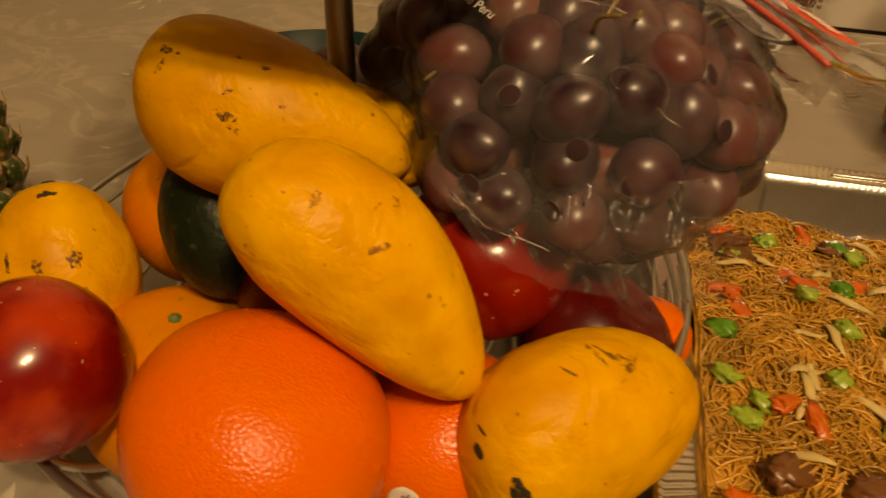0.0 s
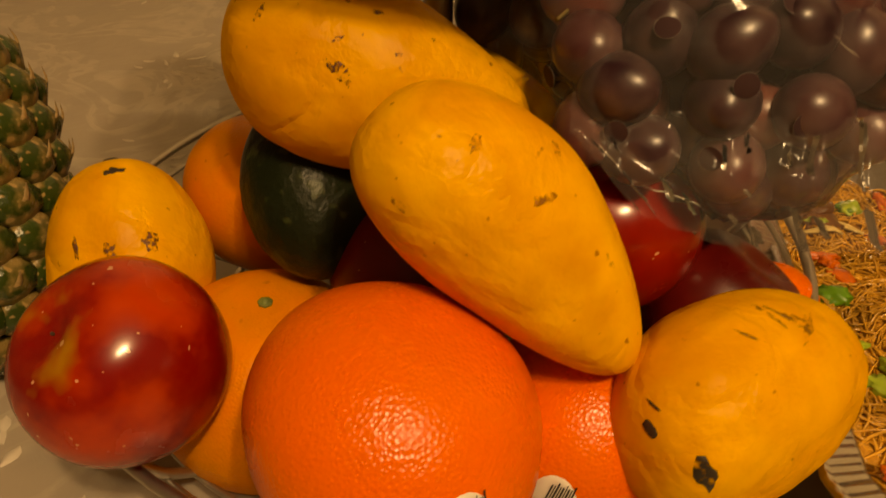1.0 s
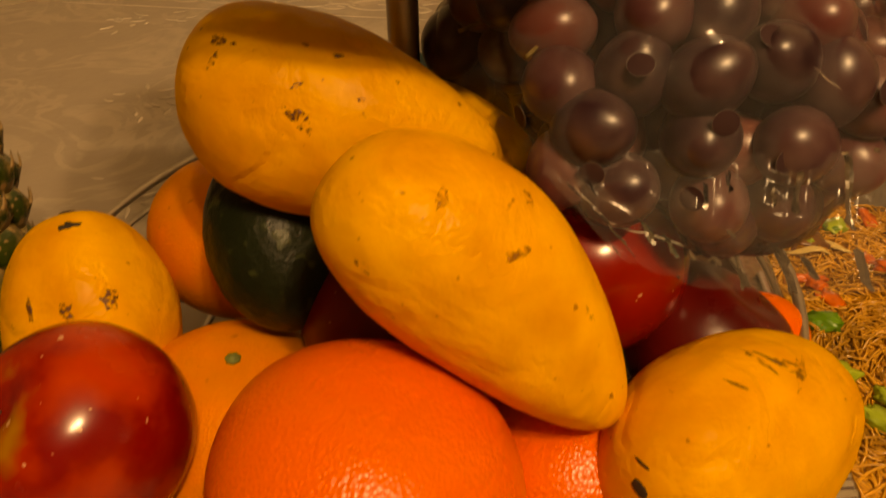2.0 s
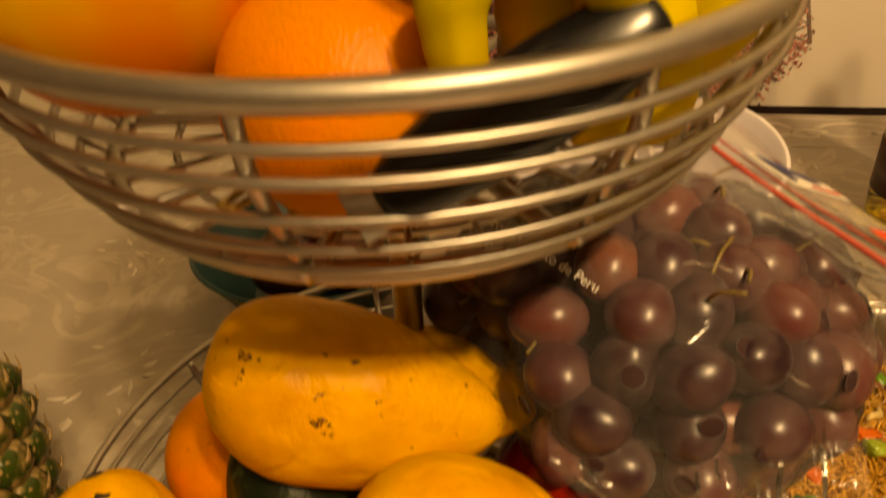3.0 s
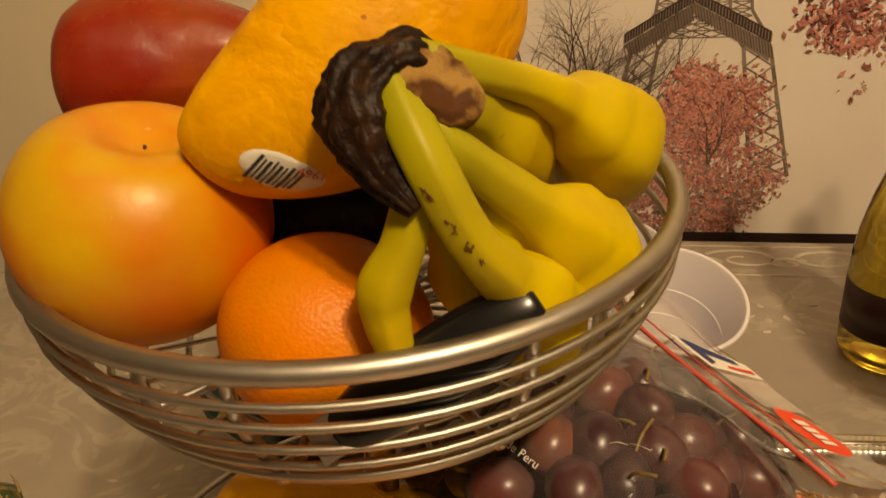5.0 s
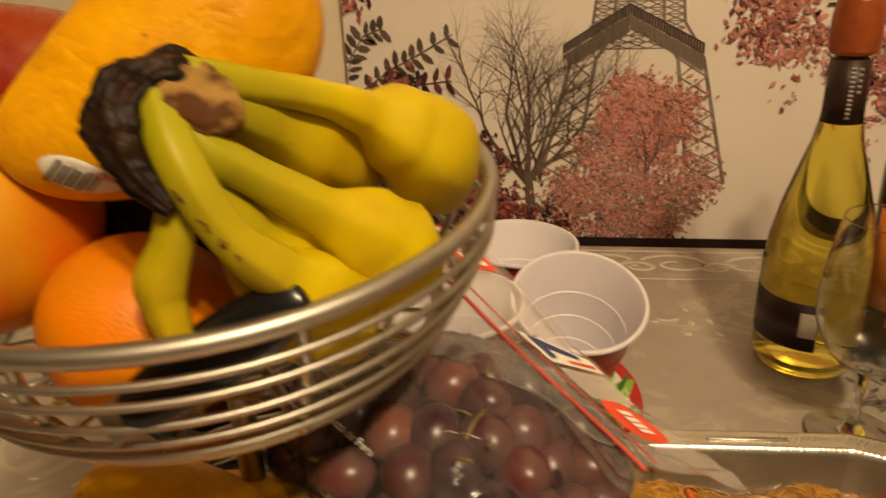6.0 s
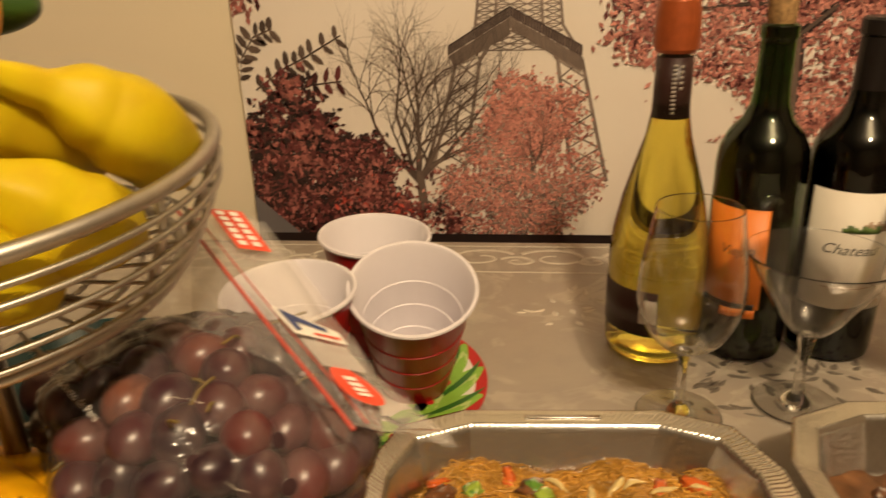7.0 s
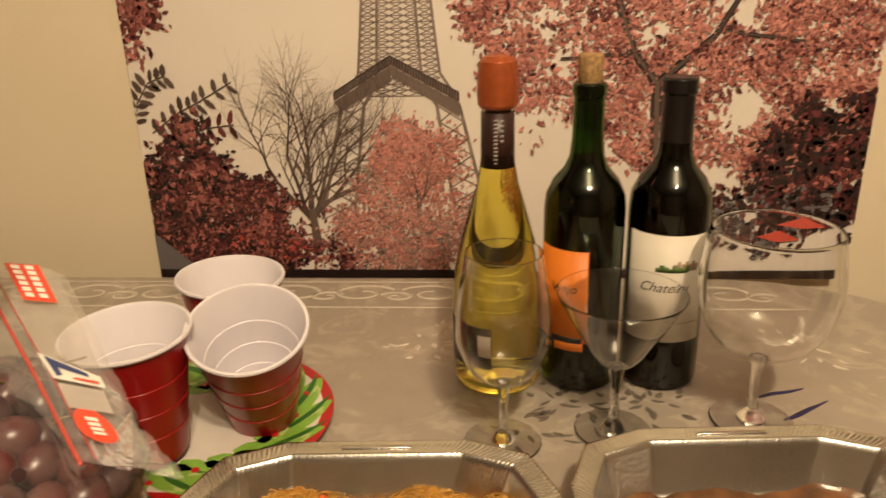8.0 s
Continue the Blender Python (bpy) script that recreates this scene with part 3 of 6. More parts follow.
for k in range(50):
    za = 0.240 + 0.0078 * k
    zb = za + 0.0078
    wa, wb = edge(za), edge(zb)
    flat.stroke((TX - wa, za), (TX + wa, za), 0.0007, 0.0007, 4, 1)
    for p in range(5):
        xa, xb = TX - wa + 2 * wa * p / 5, TX - wb + 2 * wb * (p + 1) / 5
        flat.stroke((xa, za), (xb, zb), 0.0007, 0.0007, 4, 1)
        flat.stroke((xb, za), (xa, zb), 0.0007, 0.0007, 4, 1)
top, left, right = (0.141, 0.293), (0.064, 0.247), (0.230, 0.245)
for a, b2 in ((left, top), (top, right)):
    flat.poly([(a[0], a[1]), (b2[0], b2[1]), (b2[0], b2[1] - 0.013), (a[0], a[1] - 0.012)], 3, 2)
    flat.poly([(a[0], a[1] - 0.013), (b2[0], b2[1] - 0.014), (b2[0], b2[1] - 0.034), (a[0] + (0.008 if a is left else 0), a[1] - 0.026)], 4, 2)
    for k in range(26):
        f = k / 25
        x, z = a[0] + (b2[0] - a[0]) * f, a[1] + (b2[1] - a[1]) * f
        flat.stroke((x, z - 0.002), (x, z - 0.012), 0.0006, 0.0006, 4, 3)
        flat.stroke((x, z - 0.014), (x + 0.004, z - 0.032), 0.0006, 0.0006, 5, 3)
# bare tree and its twigs
for ang in (1.25, 1.55, 1.85, 2.15, 1.0, 0.75, 2.4):
    flat.branch(0.022 + rng.uniform(-0.004, 0.004), 0.070, ang, 0.095, 0.0034, 4, 5, 4, 0.45)
flat.stroke((0.026, 0.03), (0.022, 0.085), 0.007, 0.0045, 5, 4)
# leaf sprays, far left: two arching twigs with paired leaves
for twig, leaf_mat in (([(-0.212, 0.205), (-0.205, 0.235), (-0.186, 0.262), (-0.160, 0.272)], 5), ([(-0.190, 0.195), (-0.150, 0.222), (-0.120, 0.236), (-0.072, 0.262)], 5), ([(-0.175, 0.17), (-0.120, 0.200), (-0.075, 0.205)], 2)):
    for a, b2 in zip(twig, twig[1:]):
        flat.stroke(a, b2, 0.0010, 0.0008, 5, 4)
        d = Vector((b2[0] - a[0], b2[1] - a[1]))
        side = Vector((-d.y, d.x)).normalized()
        for f in (0.15, 0.5, 0.85):
            for sgn in (-1, 1):
                root = Vector(a) + d * f
                tip = root + d.normalized() * 0.008 + side * sgn * rng.uniform(0.014, 0.021)
                mid, across = (root + tip) / 2, (tip - root).normalized()
                w = Vector((-across.y, across.x)) * rng.uniform(0.0030, 0.0046)
                flat.poly([tuple(root), tuple(mid * 0.6 + root * 0.4 + w), tuple(mid * 0.5 + tip * 0.5 + w * 0.8), tuple(tip), tuple(mid * 0.5 + tip * 0.5 - w * 0.8), tuple(mid * 0.6 + root * 0.4 - w)], leaf_mat, 5)
flat.leaves(420, bushy(-0.21, 0.36, 0.060, 0.075), (-0.21, -0.15, 0.28, 0.46), 0.006, (1, 2, 1), 5)
# dark red bushes, left
flat.leaves(4200, bushy(-0.13, 0.055, 0.14, 0.10, 0.2), (-0.21, 0.02, -0.012, 0.15), 0.0058, (3, 3, 2), 5)
flat.leaves(2600, bushy(-0.10, 0.060, 0.13, 0.09), (-0.21, 0.05, 0.0, 0.16), 0.0042, (2, 2, 1, 3), 6)
flat.leaves(1000, bushy(-0.155, 0.15, 0.06, 0.075), (-0.21, -0.08, 0.08, 0.22), 0.006, (2, 3, 1), 6)
flat.leaves(260, bushy(-0.02, 0.045, 0.07, 0.04), (-0.1, 0.07, 0.0, 0.1), 0.005, (7, 1, 2), 7)
flat.leaves(600, bushy(-0.05, 0.01, 0.16, 0.03), (-0.2, 0.12, -0.015, 0.05), 0.005, (3, 2, 1), 7)
# pink trees before the tower
flat.leaves(1900, bushy(0.13, 0.03, 0.13, 0.05), (0.0, 0.27, -0.015, 0.09), 0.0033, (1, 5, 4, 0), 5)
flat.leaves(3600, bushy(0.150, 0.075, 0.105, 0.085), (0.04, 0.26, -0.01, 0.17), 0.0030, (0, 0, 1, 0, 4), 6)
flat.leaves(2400, bushy(0.172, 0.155, 0.066, 0.058), (0.10, 0.25, 0.09, 0.215), 0.0030, (0, 0, 0, 1), 7)
for ang in (1.2, 1.7, 1.45):
    flat.branch(0.172, 0.085, ang, 0.05, 0.0012, 2, 5, 8, 0.6)
# large pink tree, right
def crown(x, z):
    low = 0.235 - 0.42 * (x - 0.30) if x < 0.42 else 0.155 - 0.16 * (x - 0.42)
    low += 0.05 * noise.noise(Vector((x * 14, 3.1, 0.5))) 
    if x < 0.245 + 0.05 * noise.noise(Vector((z * 16, 1.0, 2.0))):
        return 0.0
    gap = noise.noise(Vector((x * 16, z * 16, 4.0)))
    if z < low:
        return 0.10 if z > low - 0.09 and gap > 0.15 else 0.0
    return 0.05 if gap < -0.30 else 1.0


for a, b2, w0, w1 in (((0.483, 0.252), (0.452, 0.29), 0.006, 0.005), ((0.452, 0.29), (0.427, 0.36), 0.005, 0.0045), ((0.427, 0.36), (0.40, 0.45), 0.0045, 0.003), ((0.483, 0.252), (0.55, 0.31), 0.006, 0.004), ((0.55, 0.31), (0.60, 0.40), 0.004, 0.003), ((0.49, 0.12), (0.483, 0.255), 0.009, 0.007), ((0.56, 0.315), (0.66, 0.30), 0.003, 0.002), ((0.452, 0.29), (0.36, 0.285), 0.003, 0.0015)):
    flat.stroke(a, b2, w0, w1, 3, 9)
    flat.stroke(a, b2, w0 * 0.4, w1 * 0.4, 5, 10)
BOX = (0.23, 0.757, 0.05, 0.63)
flat.leaves(9000, crown, BOX, 0.0050, (1, 1, 0, 2), 6, 0.02)
flat.leaves(13000, crown, BOX, 0.0040, (0, 0, 0, 1), 8, 0.017)
flat.leaves(1500, lambda x, z: crown(x, z) * (0.25 + 0.75 * (x - 0.3) / 0.45), BOX, 0.0042, (1, 2, 1), 11, 0.015)
# dark corner, right, and red parasol
flat.leaves(1500, bushy(0.705, 0.13, 0.085, 0.10), (0.60, 0.757, 0.02, 0.24), 0.008, (3, 3, 2), 9)
flat.leaves(600, bushy(0.62, 0.07, 0.12, 0.05), (0.5, 0.757, 0.0, 0.14), 0.007, (3, 2, 6), 9)
flat.poly([(0.655, 0.062), (0.69, 0.072), (0.725, 0.058), (0.69, 0.056)], 7, 10)
flat.poly([(0.63, 0.045), (0.66, 0.054), (0.69, 0.040), (0.66, 0.037)], 7, 10)
# ground strip and grey corner
flat.poly([(PX0, PZ0), (PX1, PZ0), (PX1, -0.004), (PX0, -0.004)], 3, 12)
flat.poly([(PX0, -0.004), (PX0, 0.052), (-0.15, -0.004)], 6, 12)
canvas = thing("canvas_print", "canvas print of pink trees and a lattice iron tower", "picture", pose(0, CANVAS_Y, 0))
part("canvas", block(PX0, PX1, 0.0, 0.017, PZ0, PZ1, 0.0012), m_sky, canvas, smooth=False)
data = bpy.data.meshes.new("print")
data.from_pydata(flat.v, [], flat.f)
for mat in PRINT_MATS:
    data.materials.append(mat)
data.polygons.foreach_set("material_index", flat.m)
printed = new("print", data)
printed.parent = canvas
tagged(printed, "printed trees and tower", kind="stuff")



# ---- two-tier fruit stand ----
POLE = Vector((-0.072, 0.324, 0))


def ring(r, z, n=72):
    return [(r * math.cos(2 * math.pi * k / n), r * math.sin(2 * math.pi * k / n), z) for k in range(n)]


def wire_basket(stand, name, m, rim, levels, floor_rings, ribs, first, rim_wire=0.0032, wire=0.0013):
    """A wire bowl: thick rim, level rings, ribs that run under the floor."""
    basket = new(name)
    basket.parent, basket.matrix_basis = stand, m
    part("rim", tube(ring(rim, 0), rim_wire, True, 12), STEEL, basket, "thick satin rim")
    for r, z in levels:
        part("wire_ring", tube(ring(r, z), wire, True, 8), STEEL, basket)
    base = levels[-1][1]
    for r in floor_rings:
        part("floor_wire", tube(ring(r, base - 0.001, 48), wire * 0.9, True, 8), STEEL, basket)
    part("base_ring", tube(ring(levels[-1][0], base), rim_wire * 0.9, True, 12), STEEL, basket, "thick base ring")
    for k in range(ribs):
        a = radians(first + 360 * k / ribs)
        path = [(rim - 0.0015, -0.001)] + [(r - wire * 2.2, z) for r, z in levels] + [(0.012, base - 0.002)]
        part("rib", tube(smooth_path([(r * math.cos(a), r * math.sin(a), z) for r, z in path], 4), wire * 1.45, False, 8), STEEL, basket)
    for k in range(28):
        a = 2 * math.pi * k / 28
        part("floor_wire", tube([(r * math.cos(a), r * math.sin(a), z + 0.0015) for r, z in (levels[-2], levels[-1], (0.012, base))], wire * 0.7, False, 6), STEEL, basket)
    return basket


stand = thing("fruit_stand", "two-tier satin nickel wire fruit stand on the tablecloth", "fruit stand", pose(*POLE))
part("pole", lathe([(0, TOP), (0.0054, TOP), (0.0054, 0.30), (0.0042, 0.304), (0, 0.305)], 24), STEEL, stand, "straight satin metal pole")
part("base_ring", tube(ring(0.080, TOP + 0.0035), 0.0035, True, 10), STEEL, stand)
tilt = Matrix.Rotation(0.0804, 4, "X") @ Matrix.Rotation(0.004, 4, "Y")
wire_basket(stand, "upper_basket", pose(0.0016, -0.0039, 0.2922) @ tilt, 0.1071, [(0.1079, -0.009), (0.1070, -0.0160), (0.1024, -0.0267), (0.0972, -0.0369), (0.0925, -0.0455), (0.0850, -0.0520)], (0.068, 0.050, 0.030), 9, -92)
wire_basket(stand, "lower_basket", Matrix.Translation((-0.0029, 0.0058, 0.0688)) @ Matrix.Rotation(0.069, 4, "X") @ Matrix.Rotation(-0.029, 4, "Y"), 0.1526, [(0.150, -0.010), (0.144, -0.019), (0.134, -0.028), (0.120, -0.035), (0.100, -0.040)], (0.07, 0.048, 0.024), 8, -70, 0.0021)


# ---- fruit ----
def mango(a, b, width, label, material=MANGO, fat=0.85, power=0.55, thick=0.88, bend=0.0, spin=0.0, seed=0.0, tip=0.0, scar=True, name="mango"):
    m = axis_pose(a, b, spin)
    length = (Vector(b) - Vector(a)).length
    fruit = thing(name, label, name.split("_")[-1], m)
    body = part("skin", long_fruit(length, width, fat, power, thick, bend, 0.05, seed, tip=tip), material, fruit)
    if scar:
        part("stem_scar", lathe([(0, 0.0012), (0.0022, 0.001), (0.0036, 0), (0.0036, -0.002)], 16), BROWN, fruit, "dark stem scar", m=Matrix.Translation((0, 0, 0.0002)) @ Matrix.Rotation(math.pi, 4, "X"))
    return fruit, body


def round_fruit(name, centre, r, label, material, axis=(0, 0, 1), dimple=0.0, squash=0.93, stem=None, lumps=0.02, seed=0.0, category=None, bottom=0.0):
    """Orange or apple: a sphere with a dimple where the stem sits."""
    fruit = thing(name, label, category or name.split("_")[-1], Matrix.Translation(centre) @ Vector(axis).to_track_quat("Z", "Y").to_matrix().to_4x4())
    profile_n = 40
    bm = bmesh.new()
    rings = []
    for i in range(profile_n + 1):
        t = math.pi * i / profile_n
        rr = r * math.sin(t) * (1 + 0.06 * (dimple > 0) * math.cos(t))
        z = r * squash * math.cos(t)
        pit = math.exp(-((rr / (0.36 * r)) ** 2))
        z -= dimple * r * pit if t < math.pi / 2 else -bottom * r * pit
        if i in (0, profile_n):
            rings.append([bm.verts.new((0, 0, z))])
            continue
        row = []
        for k in range(56):
            a = 2 * math.pi * k / 56
            s = 1 + lumps * noise.noise(Vector((1.2 * math.cos(a) * math.sin(t) + seed, 1.2 * math.sin(a) * math.sin(t), 1.2 * math.cos(t))))
            row.append(bm.verts.new((rr * s * math.cos(a), rr * s * math.sin(a), z * s)))
        rings.append(row)
    for a, b in zip(rings, rings[1:]):
        for k in range(56):
            bm.faces.new(list(dict.fromkeys([a[k % len(a)], a[(k + 1) % len(a)], b[(k + 1) % len(b)], b[k % len(b)]])))
    bmesh.ops.recalc_face_normals(bm, faces=bm.faces)
    body = part("peel" if "orange" in name else "skin", bm, material, fruit)
    top = r * squash - dimple * r
    if stem == "button":
        part("stem_button", lathe([(0, 0.0014), (0.0010, 0.0012), (0.0016, 0.0004), (0.0027, 0.0002), (0.0027, -0.002)], 7), GREENISH, fruit, "green stem button", m=pose(0, 0, top + 0.0004))
    if stem == "stalk":
        part("stem", tube(smooth_path([(0, 0, top - 0.003), (0.0005, 0, top + 0.001), (0.001, 0.0005, top + 0.0028)], 4), 0.0011, False, 8), BROWN, fruit, "short brown stem")
    if stem == "stub":
        part("stem", tube(smooth_path([(0, 0, top - 0.002), (0.0002, 0, top + 0.0004), (0.0004, 0.0002, top + 0.0010)], 4), 0.0005, False, 8), BROWN, fruit, "tiny brown stem")
    return fruit, body


mango_a, skin_a = mango((-0.132, 0.2854, 0.1673), (-0.0335, 0.2932, 0.1394), 0.0649, "ripe yellow mango with small brown spots on the fruit pile", fat=0.684, spin=95.9, tip=0.048, power=0.555, thick=0.935, bend=-0.0055)
mango_b, skin_b = mango((-0.0674, 0.2355, 0.1648), (0.0074, 0.2326, 0.0947), 0.0542, "ripe yellow mango with a tapering tip on the fruit pile", fat=0.7105, thick=0.9455, seed=3, tip=-0.164, power=0.54, bend=0.0051, spin=14.9, scar=False)
mango_c, skin_c = mango((-0.1858, 0.2775, 0.1126), (-0.1585, 0.2417, 0.0457), 0.0587, "yellow mango with a dark stem end at the basket's rim", fat=1.011, thick=0.989, seed=5, power=0.39, tip=0.45, bend=-0.0014, spin=42.0)
mango_d, skin_d = mango((0.012, 0.2116, 0.0819), (0.0748, 0.2725, 0.0759), 0.0575, "plump yellow mango with grey scuffs beside the foil pan", fat=0.885, thick=1.16, seed=8, power=0.36, bend=0.0027, scar=False)
mango((-0.112, 0.325, 0.136), (-0.0235, 0.3040, 0.135), 0.048, "yellow mango behind the others in the lower basket", fat=0.85, seed=11)
front_orange = round_fruit("orange", (-0.0548, 0.2027, 0.0858), 0.0420, "large bright orange at the front of the lower basket", ORANGE, axis=(0.35, 0.03, 0.88), squash=0.875, dimple=0.05, lumps=0.03, stem=None)
round_fruit("orange", (-0.1184, 0.2476, 0.0439), 0.0421, "pale orange with a green stem button in the lower basket", ORANGE_PALE, axis=(0.004, 0.0, 0.040), squash=0.975, dimple=0.06, stem="button", seed=2)
round_fruit("orange", (-0.1479, 0.3246, 0.0765), 0.0372, "orange half hidden behind the avocado in the lower basket", ORANGE_PALE, axis=(0.3, 0.3, 1), seed=4, dimple=0.05)
sticker_orange, sticker_peel = round_fruit("orange", (-0.004, 0.243, 0.056), 0.036, "orange with a price sticker wedged between mangoes", ORANGE, seed=6)
round_fruit("orange", (0.064, 0.316, 0.062), 0.018, "small orange in the shade beside the foil pan", ORANGE, seed=13)
dark_avocado, dark_skin = mango((-0.1229, 0.3033, 0.1336), (-0.0959, 0.2639, 0.0843), 0.049, "dark green avocado between oranges in the lower basket", AVOCADO, fat=1.048, power=0.46, tip=-0.298, seed=14, name="avocado")
round_fruit("red_apple", (-0.1386, 0.2039, 0.0892), 0.0310, "shiny red apple with a yellow-green stem hollow", APPLE_CROWN, axis=(-0.34, -0.46, 0.74), dimple=0.20, squash=1.0, stem="stub", category="apple", bottom=0.0)
round_fruit("red_apple", (-0.0049, 0.2990, 0.0998), 0.0355, "red apple under the bag of grapes", APPLE_RED, axis=(0.2, 0.4, 1), dimple=0.2, squash=0.9, category="apple", seed=3)
# two apples whose shade is put into the skin colour
round_fruit("red_apple", (0.041, 0.302, 0.066), 0.033, "red apple coloured dark for the shade under the grapes", APPLE_SHADED, axis=(0.6, 0.2, 1), dimple=0.2, squash=0.9, category="apple", seed=9)
round_fruit("red_apple", (-0.066, 0.281, 0.078), 0.036, "red apple coloured dark for the shade deep in the fruit pile", APPLE_SHADED, axis=(0.1, 0.3, 1), dimple=0.2, squash=0.92, category="apple", seed=19)
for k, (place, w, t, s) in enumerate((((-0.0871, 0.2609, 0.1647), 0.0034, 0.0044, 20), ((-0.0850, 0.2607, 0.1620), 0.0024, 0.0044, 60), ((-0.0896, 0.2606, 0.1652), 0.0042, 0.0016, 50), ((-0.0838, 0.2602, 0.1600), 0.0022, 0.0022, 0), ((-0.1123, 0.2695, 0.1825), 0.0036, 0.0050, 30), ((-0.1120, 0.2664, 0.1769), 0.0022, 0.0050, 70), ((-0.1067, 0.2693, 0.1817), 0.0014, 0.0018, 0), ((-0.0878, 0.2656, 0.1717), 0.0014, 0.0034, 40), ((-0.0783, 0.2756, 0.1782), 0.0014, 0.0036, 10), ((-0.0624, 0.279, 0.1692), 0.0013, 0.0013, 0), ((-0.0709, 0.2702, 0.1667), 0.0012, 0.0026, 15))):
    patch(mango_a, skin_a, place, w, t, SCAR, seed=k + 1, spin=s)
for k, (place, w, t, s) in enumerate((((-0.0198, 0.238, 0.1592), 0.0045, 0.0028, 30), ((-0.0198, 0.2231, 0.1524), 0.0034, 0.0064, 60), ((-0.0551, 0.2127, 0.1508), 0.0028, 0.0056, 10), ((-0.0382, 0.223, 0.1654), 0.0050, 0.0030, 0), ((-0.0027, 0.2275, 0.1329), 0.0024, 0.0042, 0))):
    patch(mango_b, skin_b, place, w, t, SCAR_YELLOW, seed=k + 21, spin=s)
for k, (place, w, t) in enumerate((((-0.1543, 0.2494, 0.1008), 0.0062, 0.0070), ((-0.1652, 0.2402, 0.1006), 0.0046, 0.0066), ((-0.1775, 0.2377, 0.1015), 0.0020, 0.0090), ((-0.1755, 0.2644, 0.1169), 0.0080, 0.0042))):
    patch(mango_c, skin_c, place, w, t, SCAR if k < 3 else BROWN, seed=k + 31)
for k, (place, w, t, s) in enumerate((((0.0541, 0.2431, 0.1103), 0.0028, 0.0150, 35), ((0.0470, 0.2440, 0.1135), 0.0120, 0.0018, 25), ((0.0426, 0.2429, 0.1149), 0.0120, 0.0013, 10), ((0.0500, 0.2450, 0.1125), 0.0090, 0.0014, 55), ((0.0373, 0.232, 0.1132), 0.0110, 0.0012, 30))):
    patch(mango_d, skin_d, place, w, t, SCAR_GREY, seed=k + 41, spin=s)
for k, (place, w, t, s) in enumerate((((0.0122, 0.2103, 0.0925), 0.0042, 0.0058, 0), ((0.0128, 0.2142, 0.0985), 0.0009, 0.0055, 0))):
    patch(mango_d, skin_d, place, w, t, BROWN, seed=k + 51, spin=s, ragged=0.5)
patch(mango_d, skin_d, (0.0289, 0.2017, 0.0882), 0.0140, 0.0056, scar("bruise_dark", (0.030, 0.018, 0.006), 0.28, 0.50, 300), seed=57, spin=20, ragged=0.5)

# upper basket
gold_apple, gold_skin = round_fruit("gold_apple", (-0.1209, 0.269, 0.2966), 0.0374, "yellow and orange apple in the upper basket", APPLE_GOLD, axis=(0.30, -0.12, 1.0), dimple=0.30, squash=0.96, stem="stub", category="apple", seed=5)
round_fruit("orange", (-0.0656, 0.2620, 0.2662), 0.0312, "orange at the bottom of the upper basket", ORANGE_PALE, axis=(0.2, 0.4, 1), seed=8)
mango_u, skin_u = mango((-0.0943, 0.2581, 0.3164), (-0.0246, 0.3032, 0.3789), 0.063, "long yellow mango with a price sticker atop the bananas", fat=1.33, power=0.29, seed=17, tip=-0.626, bend=-0.0107, spin=75.3, scar=False)
mango((-0.1733, 0.331, 0.3276), (-0.0917, 0.3384, 0.3315), 0.0627, "red and orange mango at the back of the upper basket", MANGO_RED, fat=0.475, power=0.476, thick=0.93, tip=-0.2, bend=0.0042, spin=17.9, seed=21, scar=False)
# filler fruit, added to darken the shaded gap between mango and orange
mango((-0.118, 0.322, 0.280), (-0.040, 0.300, 0.292), 0.054, "nearly black avocado added to fill the dark gap in the upper basket", AVOCADO, fat=0.85, seed=27, name="avocado")
mango((-0.112, 0.368, 0.366), (-0.032, 0.352, 0.346), 0.046, "green avocado behind the mango in the upper basket", AVOCADO_GREEN, fat=0.85, seed=25, name="avocado")
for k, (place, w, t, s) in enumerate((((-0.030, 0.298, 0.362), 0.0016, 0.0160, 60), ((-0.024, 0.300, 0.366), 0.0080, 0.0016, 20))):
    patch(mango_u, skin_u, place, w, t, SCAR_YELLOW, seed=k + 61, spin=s)


